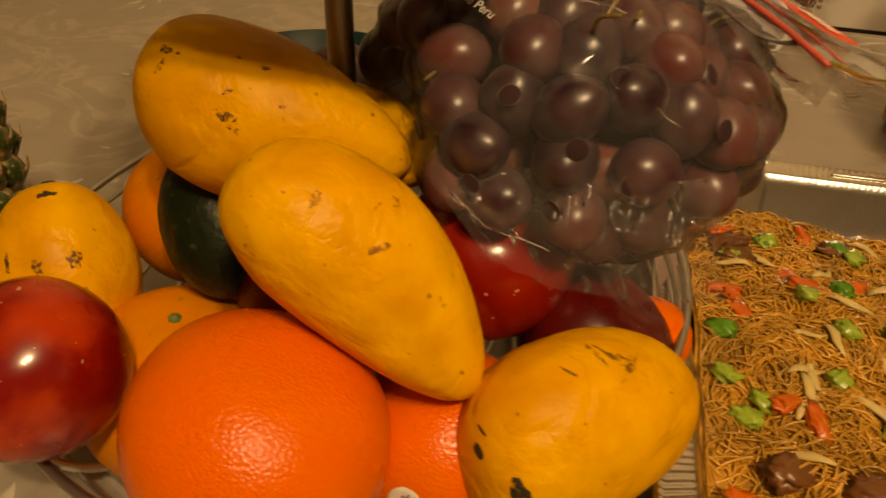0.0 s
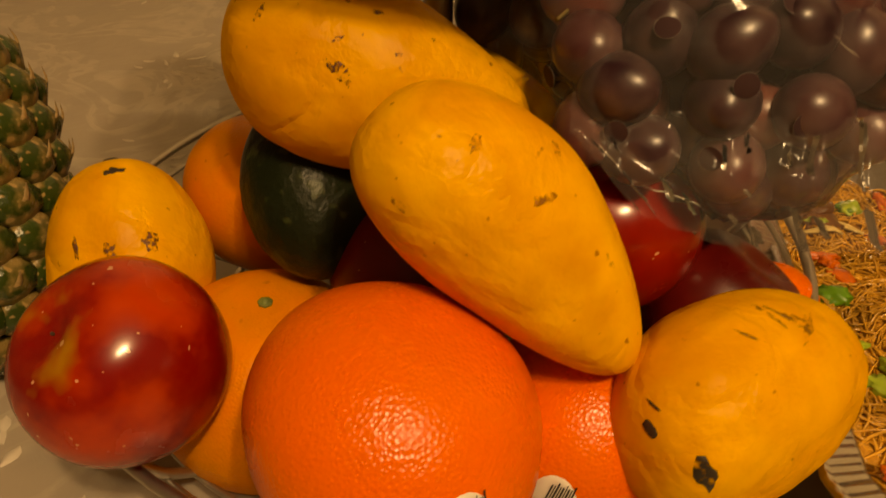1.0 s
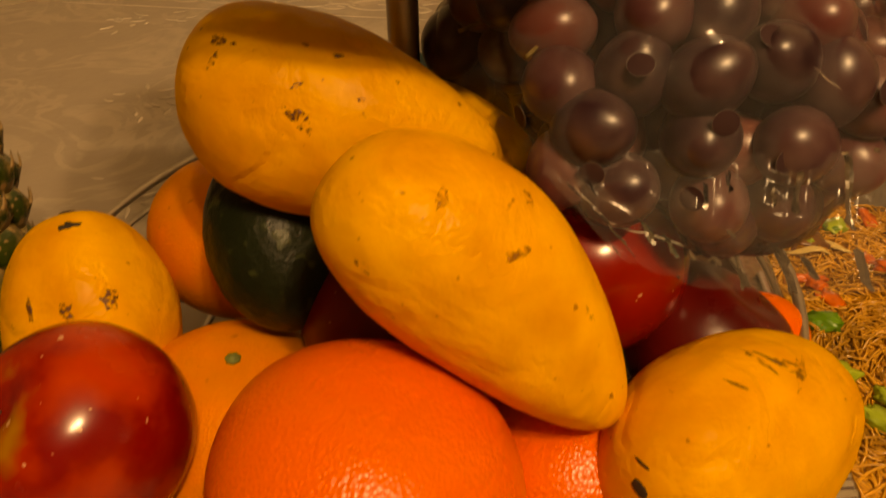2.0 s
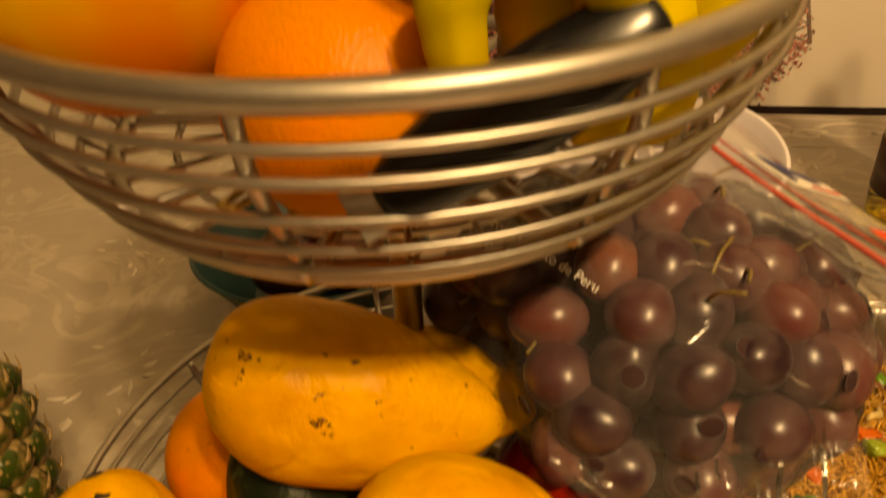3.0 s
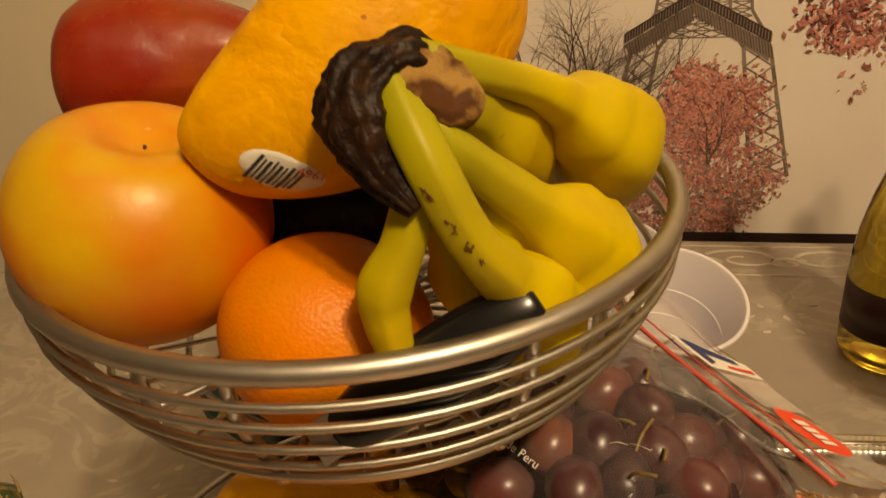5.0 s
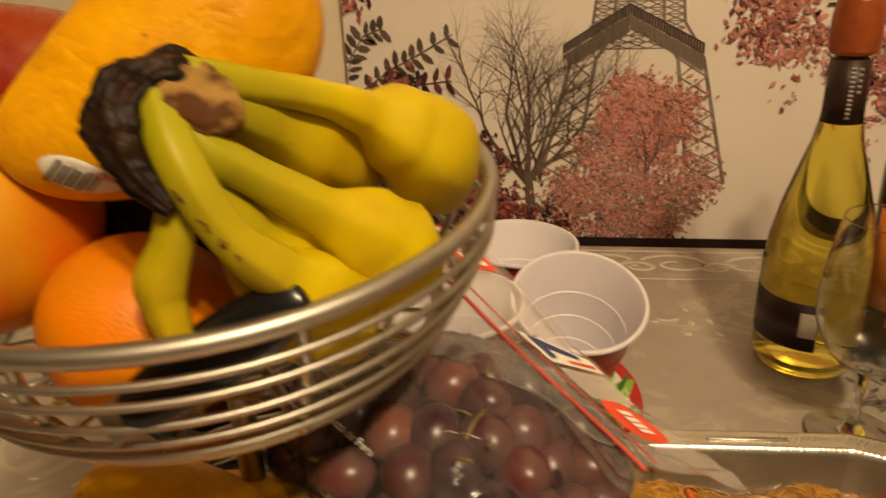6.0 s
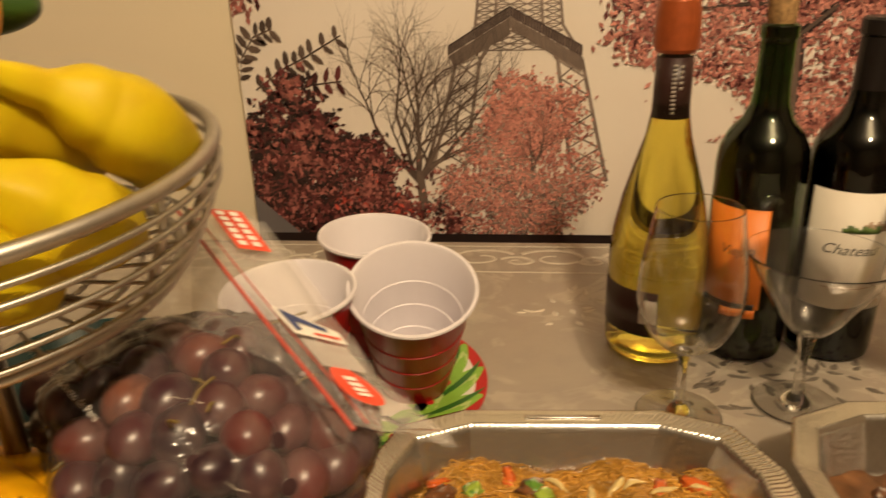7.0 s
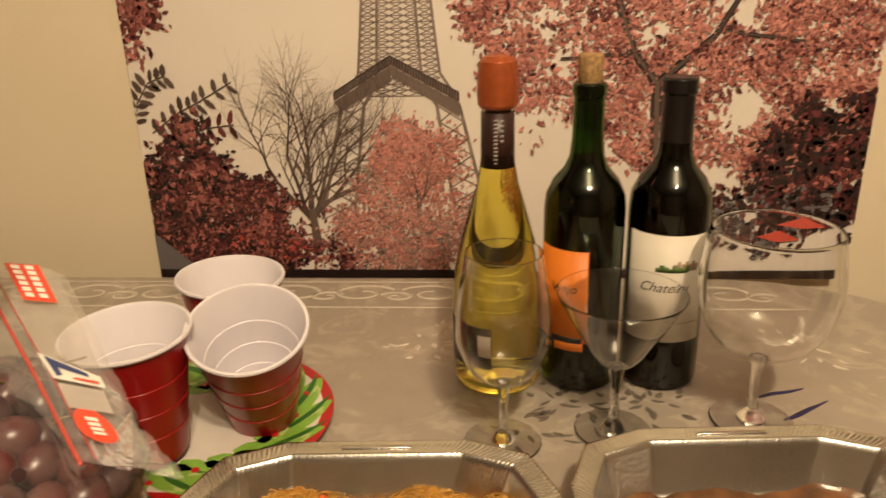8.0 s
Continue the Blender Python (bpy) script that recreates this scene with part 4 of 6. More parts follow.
def price_sticker(fruit, body, place, wide, tall, spin, code, ink):
    """An oval paper sticker with bars, bent onto the fruit."""
    base = patch(fruit, body, place, wide, tall, PAPER, "price_sticker", "white oval price sticker", 0.0004, 0, spin, 8, 0.0)
    tree = BVHTree.FromPolygons([v.co for v in body.data.vertices], [p.vertices[:] for p in body.data.polygons])
    near, normal, _, _ = tree.find_nearest(fruit.matrix_basis.inverted() @ Vector(place))
    side = normal.cross((0, 0, 1) if abs(normal.z) < 0.9 else (1, 0, 0)).normalized()
    up = normal.cross(side)
    cs, sn = math.cos(radians(spin)), math.sin(radians(spin))
    side, up = cs * side + sn * up, cs * up - sn * side

    def drop(u, v, lift):
        hit, n2, _, _ = tree.find_nearest(near + side * u + up * v)
        if n2.dot(normal) < 0:
            n2 = -n2
        return hit + n2 * lift
    for k in range(9):
        u = wide * (-0.30 + 0.055 * k)
        h = tall * (0.27 if k % 3 else 0.33)
        w = wide * (0.010 if k % 2 else 0.018)
        bm = bmesh.new()
        rows = [[bm.verts.new(drop(u + sgn * w + 0.25 * v, v - tall * 0.04, 0.0007)) for sgn in (-1, 1)] for v in (h * q / 4 for q in range(-4, 5))]
        for p, q in zip(rows, rows[1:]):
            bm.faces.new((p[0], p[1], q[1], q[0]))
        part("code_bar", bm, INK, base)
    word = bpy.data.curves.new("sticker_code", "FONT")
    word.body, word.size = code, tall * 0.30
    tmp = bpy.data.objects.new("sticker_code", word)
    data = bpy.data.meshes.new_from_object(tmp)
    bpy.data.objects.remove(tmp)
    for v in data.vertices:
        v.co = drop(wide * 0.10 + v.co.x, tall * 0.17 + v.co.y, 0.0008)
    data.materials.append(ink)
    text = new("sticker_code", data)
    text.parent = base


def banana(bunch, points, radii, seed=0):
    """A five-sided, softly edged finger along a bent line."""
    pts = smooth_path(points, 7)
    n = len(pts)
    rr = []
    for i in range(n):
        u = i / (n - 1) * (len(radii) - 1)
        k = min(int(u), len(radii) - 2)
        f = u - k
        f = f * f * (3 - 2 * f)
        rr.append(radii[k] * (1 - f) + radii[k + 1] * f)
    bm = tube(pts, rr, False, 30)
    bm.verts.ensure_lookup_table()
    for i in range(n):
        for k in range(30):
            v = bm.verts[i * 30 + k]
            a = 2 * math.pi * k / 30
            side = (a + seed) % (2 * math.pi / 5) - math.pi / 5
            s = 0.55 + 0.45 * 1.08 * math.cos(math.pi / 5) / math.cos(side) + 0.010 * noise.noise(v.co * 45)
            v.co = pts[i] + (v.co - pts[i]) * s
    return part("banana", bm, BANANA, bunch)


bunch = thing("banana_bunch", "ripe yellow bananas with a dark stalk in the upper basket", "bananas")
finger = banana(bunch, [(-0.0375, 0.2440, 0.3420), (-0.028, 0.2330, 0.327), (-0.0195, 0.2345, 0.3085), (-0.0130, 0.2420, 0.2965), (-0.0085, 0.2540, 0.2830), (-0.0080, 0.2640, 0.2720), (-0.012, 0.282, 0.264), (-0.024, 0.300, 0.258)], [0.0060, 0.0058, 0.0056, 0.0072, 0.0135, 0.0172, 0.0150, 0.003])
banana(bunch, [(-0.0350, 0.2440, 0.3390), (-0.0255, 0.242, 0.3280), (-0.0192, 0.2490, 0.3200), (-0.0081, 0.2640, 0.3054), (0.0020, 0.2790, 0.2915), (0.0060, 0.2880, 0.2815), (0.004, 0.308, 0.272), (-0.010, 0.335, 0.262)], [0.0060, 0.0056, 0.0056, 0.0070, 0.0150, 0.0188, 0.0165, 0.003], 1)
banana(bunch, [(-0.0320, 0.2480, 0.3450), (-0.0163, 0.2707, 0.3373), (-0.0080, 0.284, 0.3320), (-0.0005, 0.2965, 0.3253), (0.0075, 0.310, 0.3165), (0.0141, 0.3216, 0.3070), (0.012, 0.345, 0.290), (-0.008, 0.366, 0.281)], [0.0058, 0.0050, 0.0054, 0.0070, 0.0155, 0.0190, 0.0170, 0.003], 2)
banana(bunch, [(-0.028, 0.252, 0.338), (-0.023, 0.272, 0.328), (-0.019, 0.292, 0.317), (-0.0166, 0.3108, 0.3084), (-0.020, 0.335, 0.292), (-0.035, 0.352, 0.280)], [0.0055, 0.0080, 0.0140, 0.0166, 0.0150, 0.003], 3)
banana(bunch, [(-0.029, 0.246, 0.330), (-0.024, 0.255, 0.315), (-0.0195, 0.266, 0.302), (-0.0175, 0.280, 0.290), (-0.022, 0.305, 0.276)], [0.0050, 0.0060, 0.0110, 0.0140, 0.006], 5)
banana(bunch, [(-0.028, 0.243, 0.320), (-0.024, 0.250, 0.302), (-0.021, 0.262, 0.287), (-0.021, 0.280, 0.274), (-0.030, 0.300, 0.262)], [0.0050, 0.0085, 0.0140, 0.0150, 0.006], 6)
banana(bunch, [(-0.0310, 0.2360, 0.320), (-0.0345, 0.2345, 0.307), (-0.0395, 0.2335, 0.296), (-0.0395, 0.2330, 0.288), (-0.0378, 0.2327, 0.2790)], [0.0048, 0.0054, 0.0068, 0.0058, 0.0048], 4)
path = smooth_path([(-0.026, 0.251, 0.3435), (-0.0355, 0.2470, 0.3440), (-0.0420, 0.2415, 0.3415), (-0.0430, 0.2355, 0.335), (-0.0380, 0.2315, 0.325), (-0.0300, 0.2290, 0.3165)], 12)
stalk = tube(path, [0.0078 * min(1.0, 0.45 + 0.06 * k) * min(1.0, 0.25 + 0.035 * (60 - k)) for k in range(61)], False, 48)
stalk.verts.ensure_lookup_table()
for i, p in enumerate(path):
    for k in range(48):
        v = stalk.verts[i * 48 + k]
        s = 1 + 0.10 * math.cos(9 * 2 * math.pi * k / 48 + 0.05 * i) + 0.20 * noise.noise(Vector((k * 0.30, i * 0.10, 0))) + 0.12 * noise.noise(v.co * 320) + 0.07 * noise.noise(v.co * 900)
        v.co = p + (v.co - p) * s
part("stalk", stalk, BANANA_STALK, bunch, "blackened ridged stalk")
cut = lathe([(0, 0.0006), (0.0025, 0.0010), (0.0045, 0.0008), (0.0062, 0.0004), (0.0074, -0.0010), (0.0072, -0.0060), (0, -0.0065)], 32)
for v in cut.verts:
    v.co.x *= 1.30
    v.co += Vector((noise.noise(v.co * 260), noise.noise(v.co * 260 + Vector((5, 0, 0))), 0.7 * noise.noise(v.co * 420 + Vector((0, 5, 0))))) * 0.0016
facing = Vector((0.45, -0.62, 0.62)).normalized()
along = Vector((0.75, 0.20, -0.55))
along = (along - facing * along.dot(facing)).normalized()
turn = Matrix((along, facing.cross(along), facing)).transposed().to_4x4()
part("cut_end", cut, BANANA_CUT, bunch, "dry tan cut", m=Matrix.Translation((-0.0268, 0.2430, 0.3420)) @ turn @ Matrix.Scale(1.28, 4))
for k, (place, w, t, s) in enumerate((((-0.027, 0.227, 0.321), 0.0014, 0.0040, 40), ((-0.0185, 0.227, 0.308), 0.0020, 0.0030, 0), ((-0.022, 0.227, 0.313), 0.0018, 0.0042, 20), ((-0.016, 0.230, 0.304), 0.0012, 0.0022, 10))):
    patch(bunch, finger, place, w, t, SCAR, seed=k + 71, spin=s)

run = Vector((-0.0440, -0.0140, -0.0275)).normalized()
flat_side = Vector((0.25, -0.75, 0.60))
flat_side = (flat_side - run * flat_side.dot(run)).normalized()
lie = Matrix((flat_side.cross(run), flat_side, run)).transposed().to_4x4()
knife = thing("knife", "black plastic knife handle lying across the upper basket", "knife", Matrix.Translation((-0.0040, 0.2400, 0.2905)) @ lie)
part("handle", long_fruit(0.060, 0.0195, 0.92, 0.26, 0.52, 0.0, 0.0, rows=48), BLACK, knife, "glossy rounded black handle")
part("blade", block(-0.0055, 0.0055, -0.0006, 0.0006, 0.057, 0.066, 0.0003), STEEL, knife, "metal blade", smooth=False)
DRY = plain("dry_stem_bits", (0.42, 0.26, 0.06), 0.6, grain=200, vary=0.4)
rngd = random.Random(3)
twigs = thing("dry_stems", "dry yellow stem bits on the basket's wire floor", "stems")
for k in range(9):
    x, y = -0.075 + rngd.uniform(-0.03, 0.05), 0.285 + rngd.uniform(-0.03, 0.03)
    a = rngd.uniform(0, 3.1)
    part("stem_bit", tube(smooth_path([(x, y, 0.2365), (x + 0.010 * math.cos(a), y + 0.010 * math.sin(a), 0.240 + rngd.uniform(0, 0.003)), (x + 0.022 * math.cos(a + 0.4), y + 0.022 * math.sin(a + 0.4), 0.2370)], 4), 0.0011, False, 6), DRY, twigs)
price_sticker(mango_u, skin_u, (-0.067, 0.2455, 0.3150), 0.0250, 0.0130, 208, "4961", INK_RED)
price_sticker(sticker_orange, sticker_peel, (-0.0085, 0.208, 0.0600), 0.015, 0.019, 0, "40", INK_RED)
price_sticker(*front_orange, (-0.0290, 0.1730, 0.0925), 0.015, 0.019, 25, "40", INK_RED)

# teal bowl behind the stand
bowl = thing("bowl", "teal plastic bowl of fruit on the tablecloth", "bowl", pose(-0.188, 0.540, TOP))
part("body", lathe([(0, 0.001), (0.044, 0.001), (0.048, 0.004), (0.066, 0.024), (0.080, 0.046), (0.084, 0.0505), (0.0815, 0.0515), (0.0775, 0.047), (0.063, 0.026), (0.046, 0.008), (0, 0.006)], 64), TEAL, bowl)
PLUM = skin("plum_skin", (0.050, 0.012, 0.016), (0.085, 0.025, 0.022), (0.16, 0.08, 0.07), rough=0.36, blush_scale=30)
for x, y, z, r in ((-0.155, 0.520, 0.058, 0.026), (-0.205, 0.525, 0.048, 0.025), (-0.178, 0.568, 0.050, 0.025)):
    round_fruit("plum", (x, y, z), r, "dark purple plum in the teal bowl", PLUM, dimple=0.1, seed=x * 50)


# ---- cups on a paper plate ----
def cup_body(cup):
    h, r1, r0 = 0.117, 0.0485, 0.031
    def rad(z):
        return r0 + (r1 - r0) * z / h
    wall = [(0, 0.004), (r0 - 0.004, 0.004), (r0 - 0.003, 0.0), (r0, 0.001)]
    for z in (0.02, 0.03, 0.0305, 0.055, 0.0555, 0.080, 0.0805, 0.105):
        wall.append((rad(z) - (0.0008 if z in (0.0305, 0.0555, 0.0805) else 0), z))
    wall.append((r1 - 0.0003, h - 0.004))
    part("outside", lathe(wall, 56), CUP_RED, cup, "glossy red outside")
    inner = [(r1 - 0.001, h - 0.004), (r1 + 0.002, h - 0.004), (r1 + 0.0034, h - 0.002), (r1 + 0.0028, h), (r1 + 0.0005, h), (r1 - 0.0012, h - 0.003)]
    for z in (0.0805, 0.080, 0.0555, 0.055, 0.0305, 0.030, 0.012):
        inner.append((rad(z) - 0.0022 - (0.0007 if z in (0.080, 0.055, 0.030) else 0), z))
    inner += [(r0 - 0.004, 0.007), (0, 0.0068)]
    part("lining", lathe(inner, 56), CUP_WHITE, cup, "white inside and rolled rim")


cup = thing("plastic_cup", "red plastic party cup with a white inside, on a paper plate", "cup", on_table(0.0610, 0.6210, 0.0110, 21.0, 5.0), "party cups")
cup_body(cup)
copy_thing(cup, on_table(-0.020, 0.560, 0.011, 3, 0, 0, False))
copy_thing(cup, on_table(0.0150, 0.686, 0.0055, 1, 3, 0, False))

PLATE_WHITE = plain("plate_white", (0.78, 0.73, 0.66), 0.4, grain=50, vary=0.04)
PLATE_RED = plain("plate_red", (0.50, 0.015, 0.012), 0.4, grain=50)
PLATE_GREEN = plain("plate_green", (0.26, 0.50, 0.06), 0.4, grain=50, vary=0.2)
PLATE_DARK = plain("plate_dark_green", (0.035, 0.16, 0.02), 0.4, grain=50, vary=0.2)
PLATE_PALE = plain("plate_pale_green", (0.50, 0.62, 0.22), 0.4, grain=50, vary=0.1)
PR = 0.118
plate = thing("paper_plate", "white paper plate printed with green leaves and a red edge", "plate", on_table(0.008, 0.612, 0.0015))
PLATE_PROFILE = [(0.0, 0.0), (0.078, 0.0), (0.086, 0.003), (0.108, 0.0075), (PR, 0.0085)]
part("body", lathe([(0, 0.0), (0.078, 0.0), (0.086, 0.003), (0.108, 0.0075), (PR, 0.0085), (PR, 0.0092), (0.108, 0.0083), (0.085, 0.0038), (0.077, 0.0008), (0, 0.0008)], 96), PLATE_WHITE, plate)
part("edge_band", lathe([(0.108, 0.0085), (PR - 0.0003, 0.0095), (PR + 0.0004, 0.0092), (PR + 0.0004, 0.0084)], 96), PLATE_RED, plate, "red printed edge")


def on_plate(x, y):
    r = math.hypot(x, y)
    for (r0, z0), (r1, z1) in zip(PLATE_PROFILE, PLATE_PROFILE[1:]):
        if r <= r1:
            return z0 + (z1 - z0) * (r - r0) / (r1 - r0) + 0.0013
    return PLATE_PROFILE[-1][1] + 0.0013


def plate_leaf(ang, r0, r1, width, mat, lean):
    """A pointed printed leaf that follows the plate's slope."""
    bm = bmesh.new()
    rows = []
    for i in range(9):
        f = i / 8
        r = r0 + (r1 - r0) * f
        a = radians(ang) + lean * f
        half = width * math.sin(math.pi * min(f * 0.9 + 0.08, 1.0)) ** 0.8
        row = []
        for s in (-1, 0, 1):
            x, y = r * math.cos(a) - s * half * math.sin(a), r * math.sin(a) + s * half * math.cos(a)
            k = min(1.0, (PR - 0.0015) / math.hypot(x, y))
            row.append(bm.verts.new((x * k, y * k, on_plate(x * k, y * k) + (0.0003 if mat is PLATE_DARK else 0))))
        rows.append(row)
    for p, q in zip(rows, rows[1:]):
        for s in (0, 1):
            bm.faces.new((p[s], q[s], q[s + 1], p[s + 1]))
    bmesh.ops.recalc_face_normals(bm, faces=bm.faces)
    return part("printed_leaf", bm, mat, plate)


for k in range(15):
    ang = -150 + 22 * k
    plate_leaf(ang, 0.056, 0.117, 0.021, PLATE_GREEN, 0.55)
    plate_leaf(ang + 9, 0.074, 0.117, 0.0055, PLATE_DARK, 0.5)
    plate_leaf(ang - 6, 0.062, 0.114, 0.012, PLATE_PALE, 0.6)
for k in range(16):
    a = radians(-140 + 21 * k)
    r = 0.072 + 0.012 * (k % 3)
    part("printed_berry", lathe([(0, 0.0007), (0.0035, 0.0006), (0.0038, 0.0)], 12), PLATE_RED, plate, m=pose(r * math.cos(a), r * math.sin(a), on_plate(r * math.cos(a), r * math.sin(a))))



# ---- foil pans ----
def rounded(hx, hy, r, n=8):
    """A rounded rectangle's outline, counter-clockwise."""
    out = []
    for cx, cy, a0 in ((hx - r, hy - r, 0), (r - hx, hy - r, 90), (r - hx, r - hy, 180), (hx - r, r - hy, 270)):
        for k in range(n + 1):
            a = radians(a0 + 90 * k / n)
            out.append((cx + r * math.cos(a), cy + r * math.sin(a)))
    return out


def resample(outline, n):
    pts = [Vector((*p, 0)) for p in outline]
    pts.append(pts[0])
    run = [0.0]
    for a, b in zip(pts, pts[1:]):
        run.append(run[-1] + (b - a).length)
    out, k = [], 0
    for i in range(n):
        s = run[-1] * i / n
        while run[k + 1] < s:
            k += 1
        f = (s - run[k]) / max(run[k + 1] - run[k], 1e-9)
        out.append(pts[k].lerp(pts[k + 1], f))
    return out


def foil_pan(label, m, hx, hy, high):
    pan = thing("foil_pan", label, "foil pan", m)
    n = 1400
    bm = bmesh.new()
    steps = [(-0.048, 0.000, 0.03, 0), (-0.032, 0.0015, 0.035, 0.0), (-0.0275, 0.008, 0.04, 0.4), (-0.0165, high - 0.006, 0.05, 1.0), (-0.0145, high - 0.0012, 0.052, 0.5), (-0.0125, high, 0.053, 0.25), (-0.0030, high - 0.0005, 0.060, 1.0), (-0.0008, high + 0.0012, 0.062, 0.2), (0.0006, high + 0.0008, 0.062, 0.2), (0.0010, high - 0.0010, 0.062, 0.3)]
    rows = []
    for inset, z, corner, wave in steps:
        row = []
        for i, p in enumerate(resample(rounded(hx + inset, hy + inset, corner, 2), n)):
            bendy = max(0.0, min(1.0, (abs(p.x) - hx * 0.45) / (hx * 0.4))) * max(0.0, min(1.0, (abs(p.y) - hy * 0.45) / (hy * 0.4)))
            rip = wave * 0.00055 * (0.25 + bendy) * math.sin(i * 2 * math.pi / 5.0 + 0.6 * math.sin(i * 0.37))
            row.append(bm.verts.new((p.x, p.y, z + (rip if z > high * 0.8 else 0.0)) if z > high * 0.8 else (p.x * (1 + rip * 11), p.y * (1 + rip * 11), z)))
        rows.append(row)
    for a, b in zip(rows, rows[1:]):
        for k in range(n):
            bm.faces.new((a[k], a[(k + 1) % n], b[(k + 1) % n], b[k]))
    bm.faces.new(rows[0])
    part("tray", bm, FOIL, pan)
    for y in (hy - 0.0075, 0.0075 - hy):
        part("crimp_bar", block(-0.026, 0.026, y - 0.0016, y + 0.0016, high - 0.0005, high + 0.0014, 0.0006), FOIL, pan, "pressed raised bar in the rim")
    for x in (hx - 0.0075, 0.0075 - hx):
        part("crimp_bar", block(x - 0.0016, x + 0.0016, -0.026, 0.026, high - 0.0005, high + 0.0014, 0.0006), FOIL, pan)
    return pan


foil_pan("shiny foil pan full of fried noodles with vegetables", pose(0.196, 0.345, TOP + 0.001, 0, 0, 3), 0.130, 0.163, 0.0445)
foil_pan("shiny foil pan of dark stew beside the noodle pan", pose(0.466, 0.372, TOP + 0.001, 0, 0, 4), 0.130, 0.163, 0.0445)
rng2 = random.Random(11)
NOODLE = plain("fried_noodle", (0.66, 0.34, 0.055), 0.20, grain=60, vary=0.45, relief=0.1)
NOODLE_BASE = plain("noodle_depth", (0.60, 0.28, 0.036), 0.4, grain=140, vary=0.6, relief=1.0)
CARROT = plain("carrot", (0.60, 0.115, 0.010), 0.35, grain=120, vary=0.2)
SCALLION = plain("scallion", (0.32, 0.44, 0.05), 0.3, grain=120, vary=0.35)
SCALLION_DARK = plain("scallion_dark", (0.10, 0.26, 0.02), 0.3, grain=120, vary=0.35)
CABBAGE = plain("cabbage", (0.66, 0.50, 0.20), 0.4, grain=100, vary=0.25)
CHICKEN = plain("browned_meat", (0.19, 0.07, 0.02), 0.3, grain=110, vary=0.45, relief=0.6)
STEW = plain("brown_stew", (0.20, 0.085, 0.030), 0.3, grain=45, vary=0.6, relief=1.0)
PAN_M = pose(0.196, 0.345, TOP + 0.001, 0, 0, 3)


def heap(x, y):
    low = max(0.0, min(1.0, (y - 0.02) / 0.11))
    return 0.0275 - 0.012 * low * low * (3 - 2 * low) + 0.010 * noise.noise(Vector((x * 22, y * 22, 0.3))) + 0.005 * noise.noise(Vector((x * 60, y * 60, 1.7)))


def pan_fill(name, parent, mat, level, hx, hy):
    bm = bmesh.new()
    nx, ny = 60, 76
    grid = []
    for i in range(nx + 1):
        row = []
        for j in range(ny + 1):
            x, y = hx * (2 * i / nx - 1), hy * (2 * j / ny - 1)
            q = max(abs(x) - (hx - 0.04), 0), max(abs(y) - (hy - 0.04), 0)
            k = math.hypot(*q)
            if k > 0.04:
                x, y = math.copysign(hx - 0.04 + q[0] * 0.04 / k, x) if q[0] else x, math.copysign(hy - 0.04 + q[1] * 0.04 / k, y) if q[1] else y
            row.append(bm.verts.new((x, y, level(x, y))))
        grid.append(row)
    for i in range(nx):
        for j in range(ny):
            bm.faces.new((grid[i][j], grid[i + 1][j], grid[i + 1][j + 1], grid[i][j + 1]))
    return part(name, bm, mat, parent)


noodles = thing("fried_noodles", "brown fried glass noodles with carrot and scallion in a foil pan", "noodles", PAN_M)
pan_fill("sauce_bed", noodles, NOODLE_BASE, lambda x, y: heap(x, y) - 0.0009, 0.108, 0.141)
bm = bmesh.new()
for k in range(6400):
    x, y, a = rng2.uniform(-0.104, 0.104), rng2.uniform(-0.138, 0.138), rng2.uniform(0, 6.283)
    pts, up = [], rng2.uniform(-0.0030, 0.0009)
    bendy = rng2.uniform(-0.9, 0.9)
    for j in range(9):
        x, y = max(-0.106, min(0.106, x)), max(-0.139, min(0.139, y))
        pts.append((x, y, heap(x, y) + up + 0.0016 * math.sin(j * 1.3 + k)))
        step = rng2.uniform(0.0035, 0.006)
        x, y, a = x + step * math.cos(a), y + step * math.sin(a), a + bendy * 0.45 + rng2.uniform(-0.22, 0.22)
    tube(pts, rng2.uniform(0.00030, 0.00070), False, 4, bm)
tagged(part("noodle", bm, NOODLE, noodles), "thin tangled brown noodles", kind="stuff")


def chunk(name, mat, x, y, sx, sy, sz, spin, up=0.0008, seed=0.0):
    bm = bmesh.new()
    bmesh.ops.create_icosphere(bm, subdivisions=3, radius=1.0)
    for v in bm.verts:
        n = v.co.normalized()
        s = 1 + 0.55 * noise.noise(n * 2.2 + Vector((0, seed, 0))) + 0.16 * noise.noise(n * 6 + Vector((seed, 0, 0)))
        v.co = Vector((math.copysign(abs(n.x) ** 0.75, n.x) * sx * s, math.copysign(abs(n.y) ** 0.75, n.y) * sy * s, math.copysign(abs(n.z) ** 0.75, n.z) * sz * s))
    return part(name, bm, mat, noodles, m=pose(x, y, heap(x, y) + up, rng2.uniform(-25, 25), rng2.uniform(-25, 25), spin))


for k in range(24):
    chunk("carrot_piece", CARROT, rng2.uniform(-0.095, 0.095), rng2.uniform(-0.13, 0.13), 0.0088, 0.0046, 0.0026, rng2.uniform(0, 180), seed=k)
for k in range(26):
    chunk("scallion_piece", rng2.choice((SCALLION, SCALLION, SCALLION_DARK)), rng2.uniform(-0.1, 0.1), rng2.uniform(-0.13, 0.13), 0.0060, 0.0048, 0.0030, rng2.uniform(0, 180), seed=k + 30, up=0.0022)
for k in range(15):
    chunk("meat_piece", CHICKEN, rng2.uniform(-0.095, 0.095), rng2.uniform(-0.13, 0.13), 0.0105, 0.0075, 0.0045, rng2.uniform(0, 180), seed=k + 60)
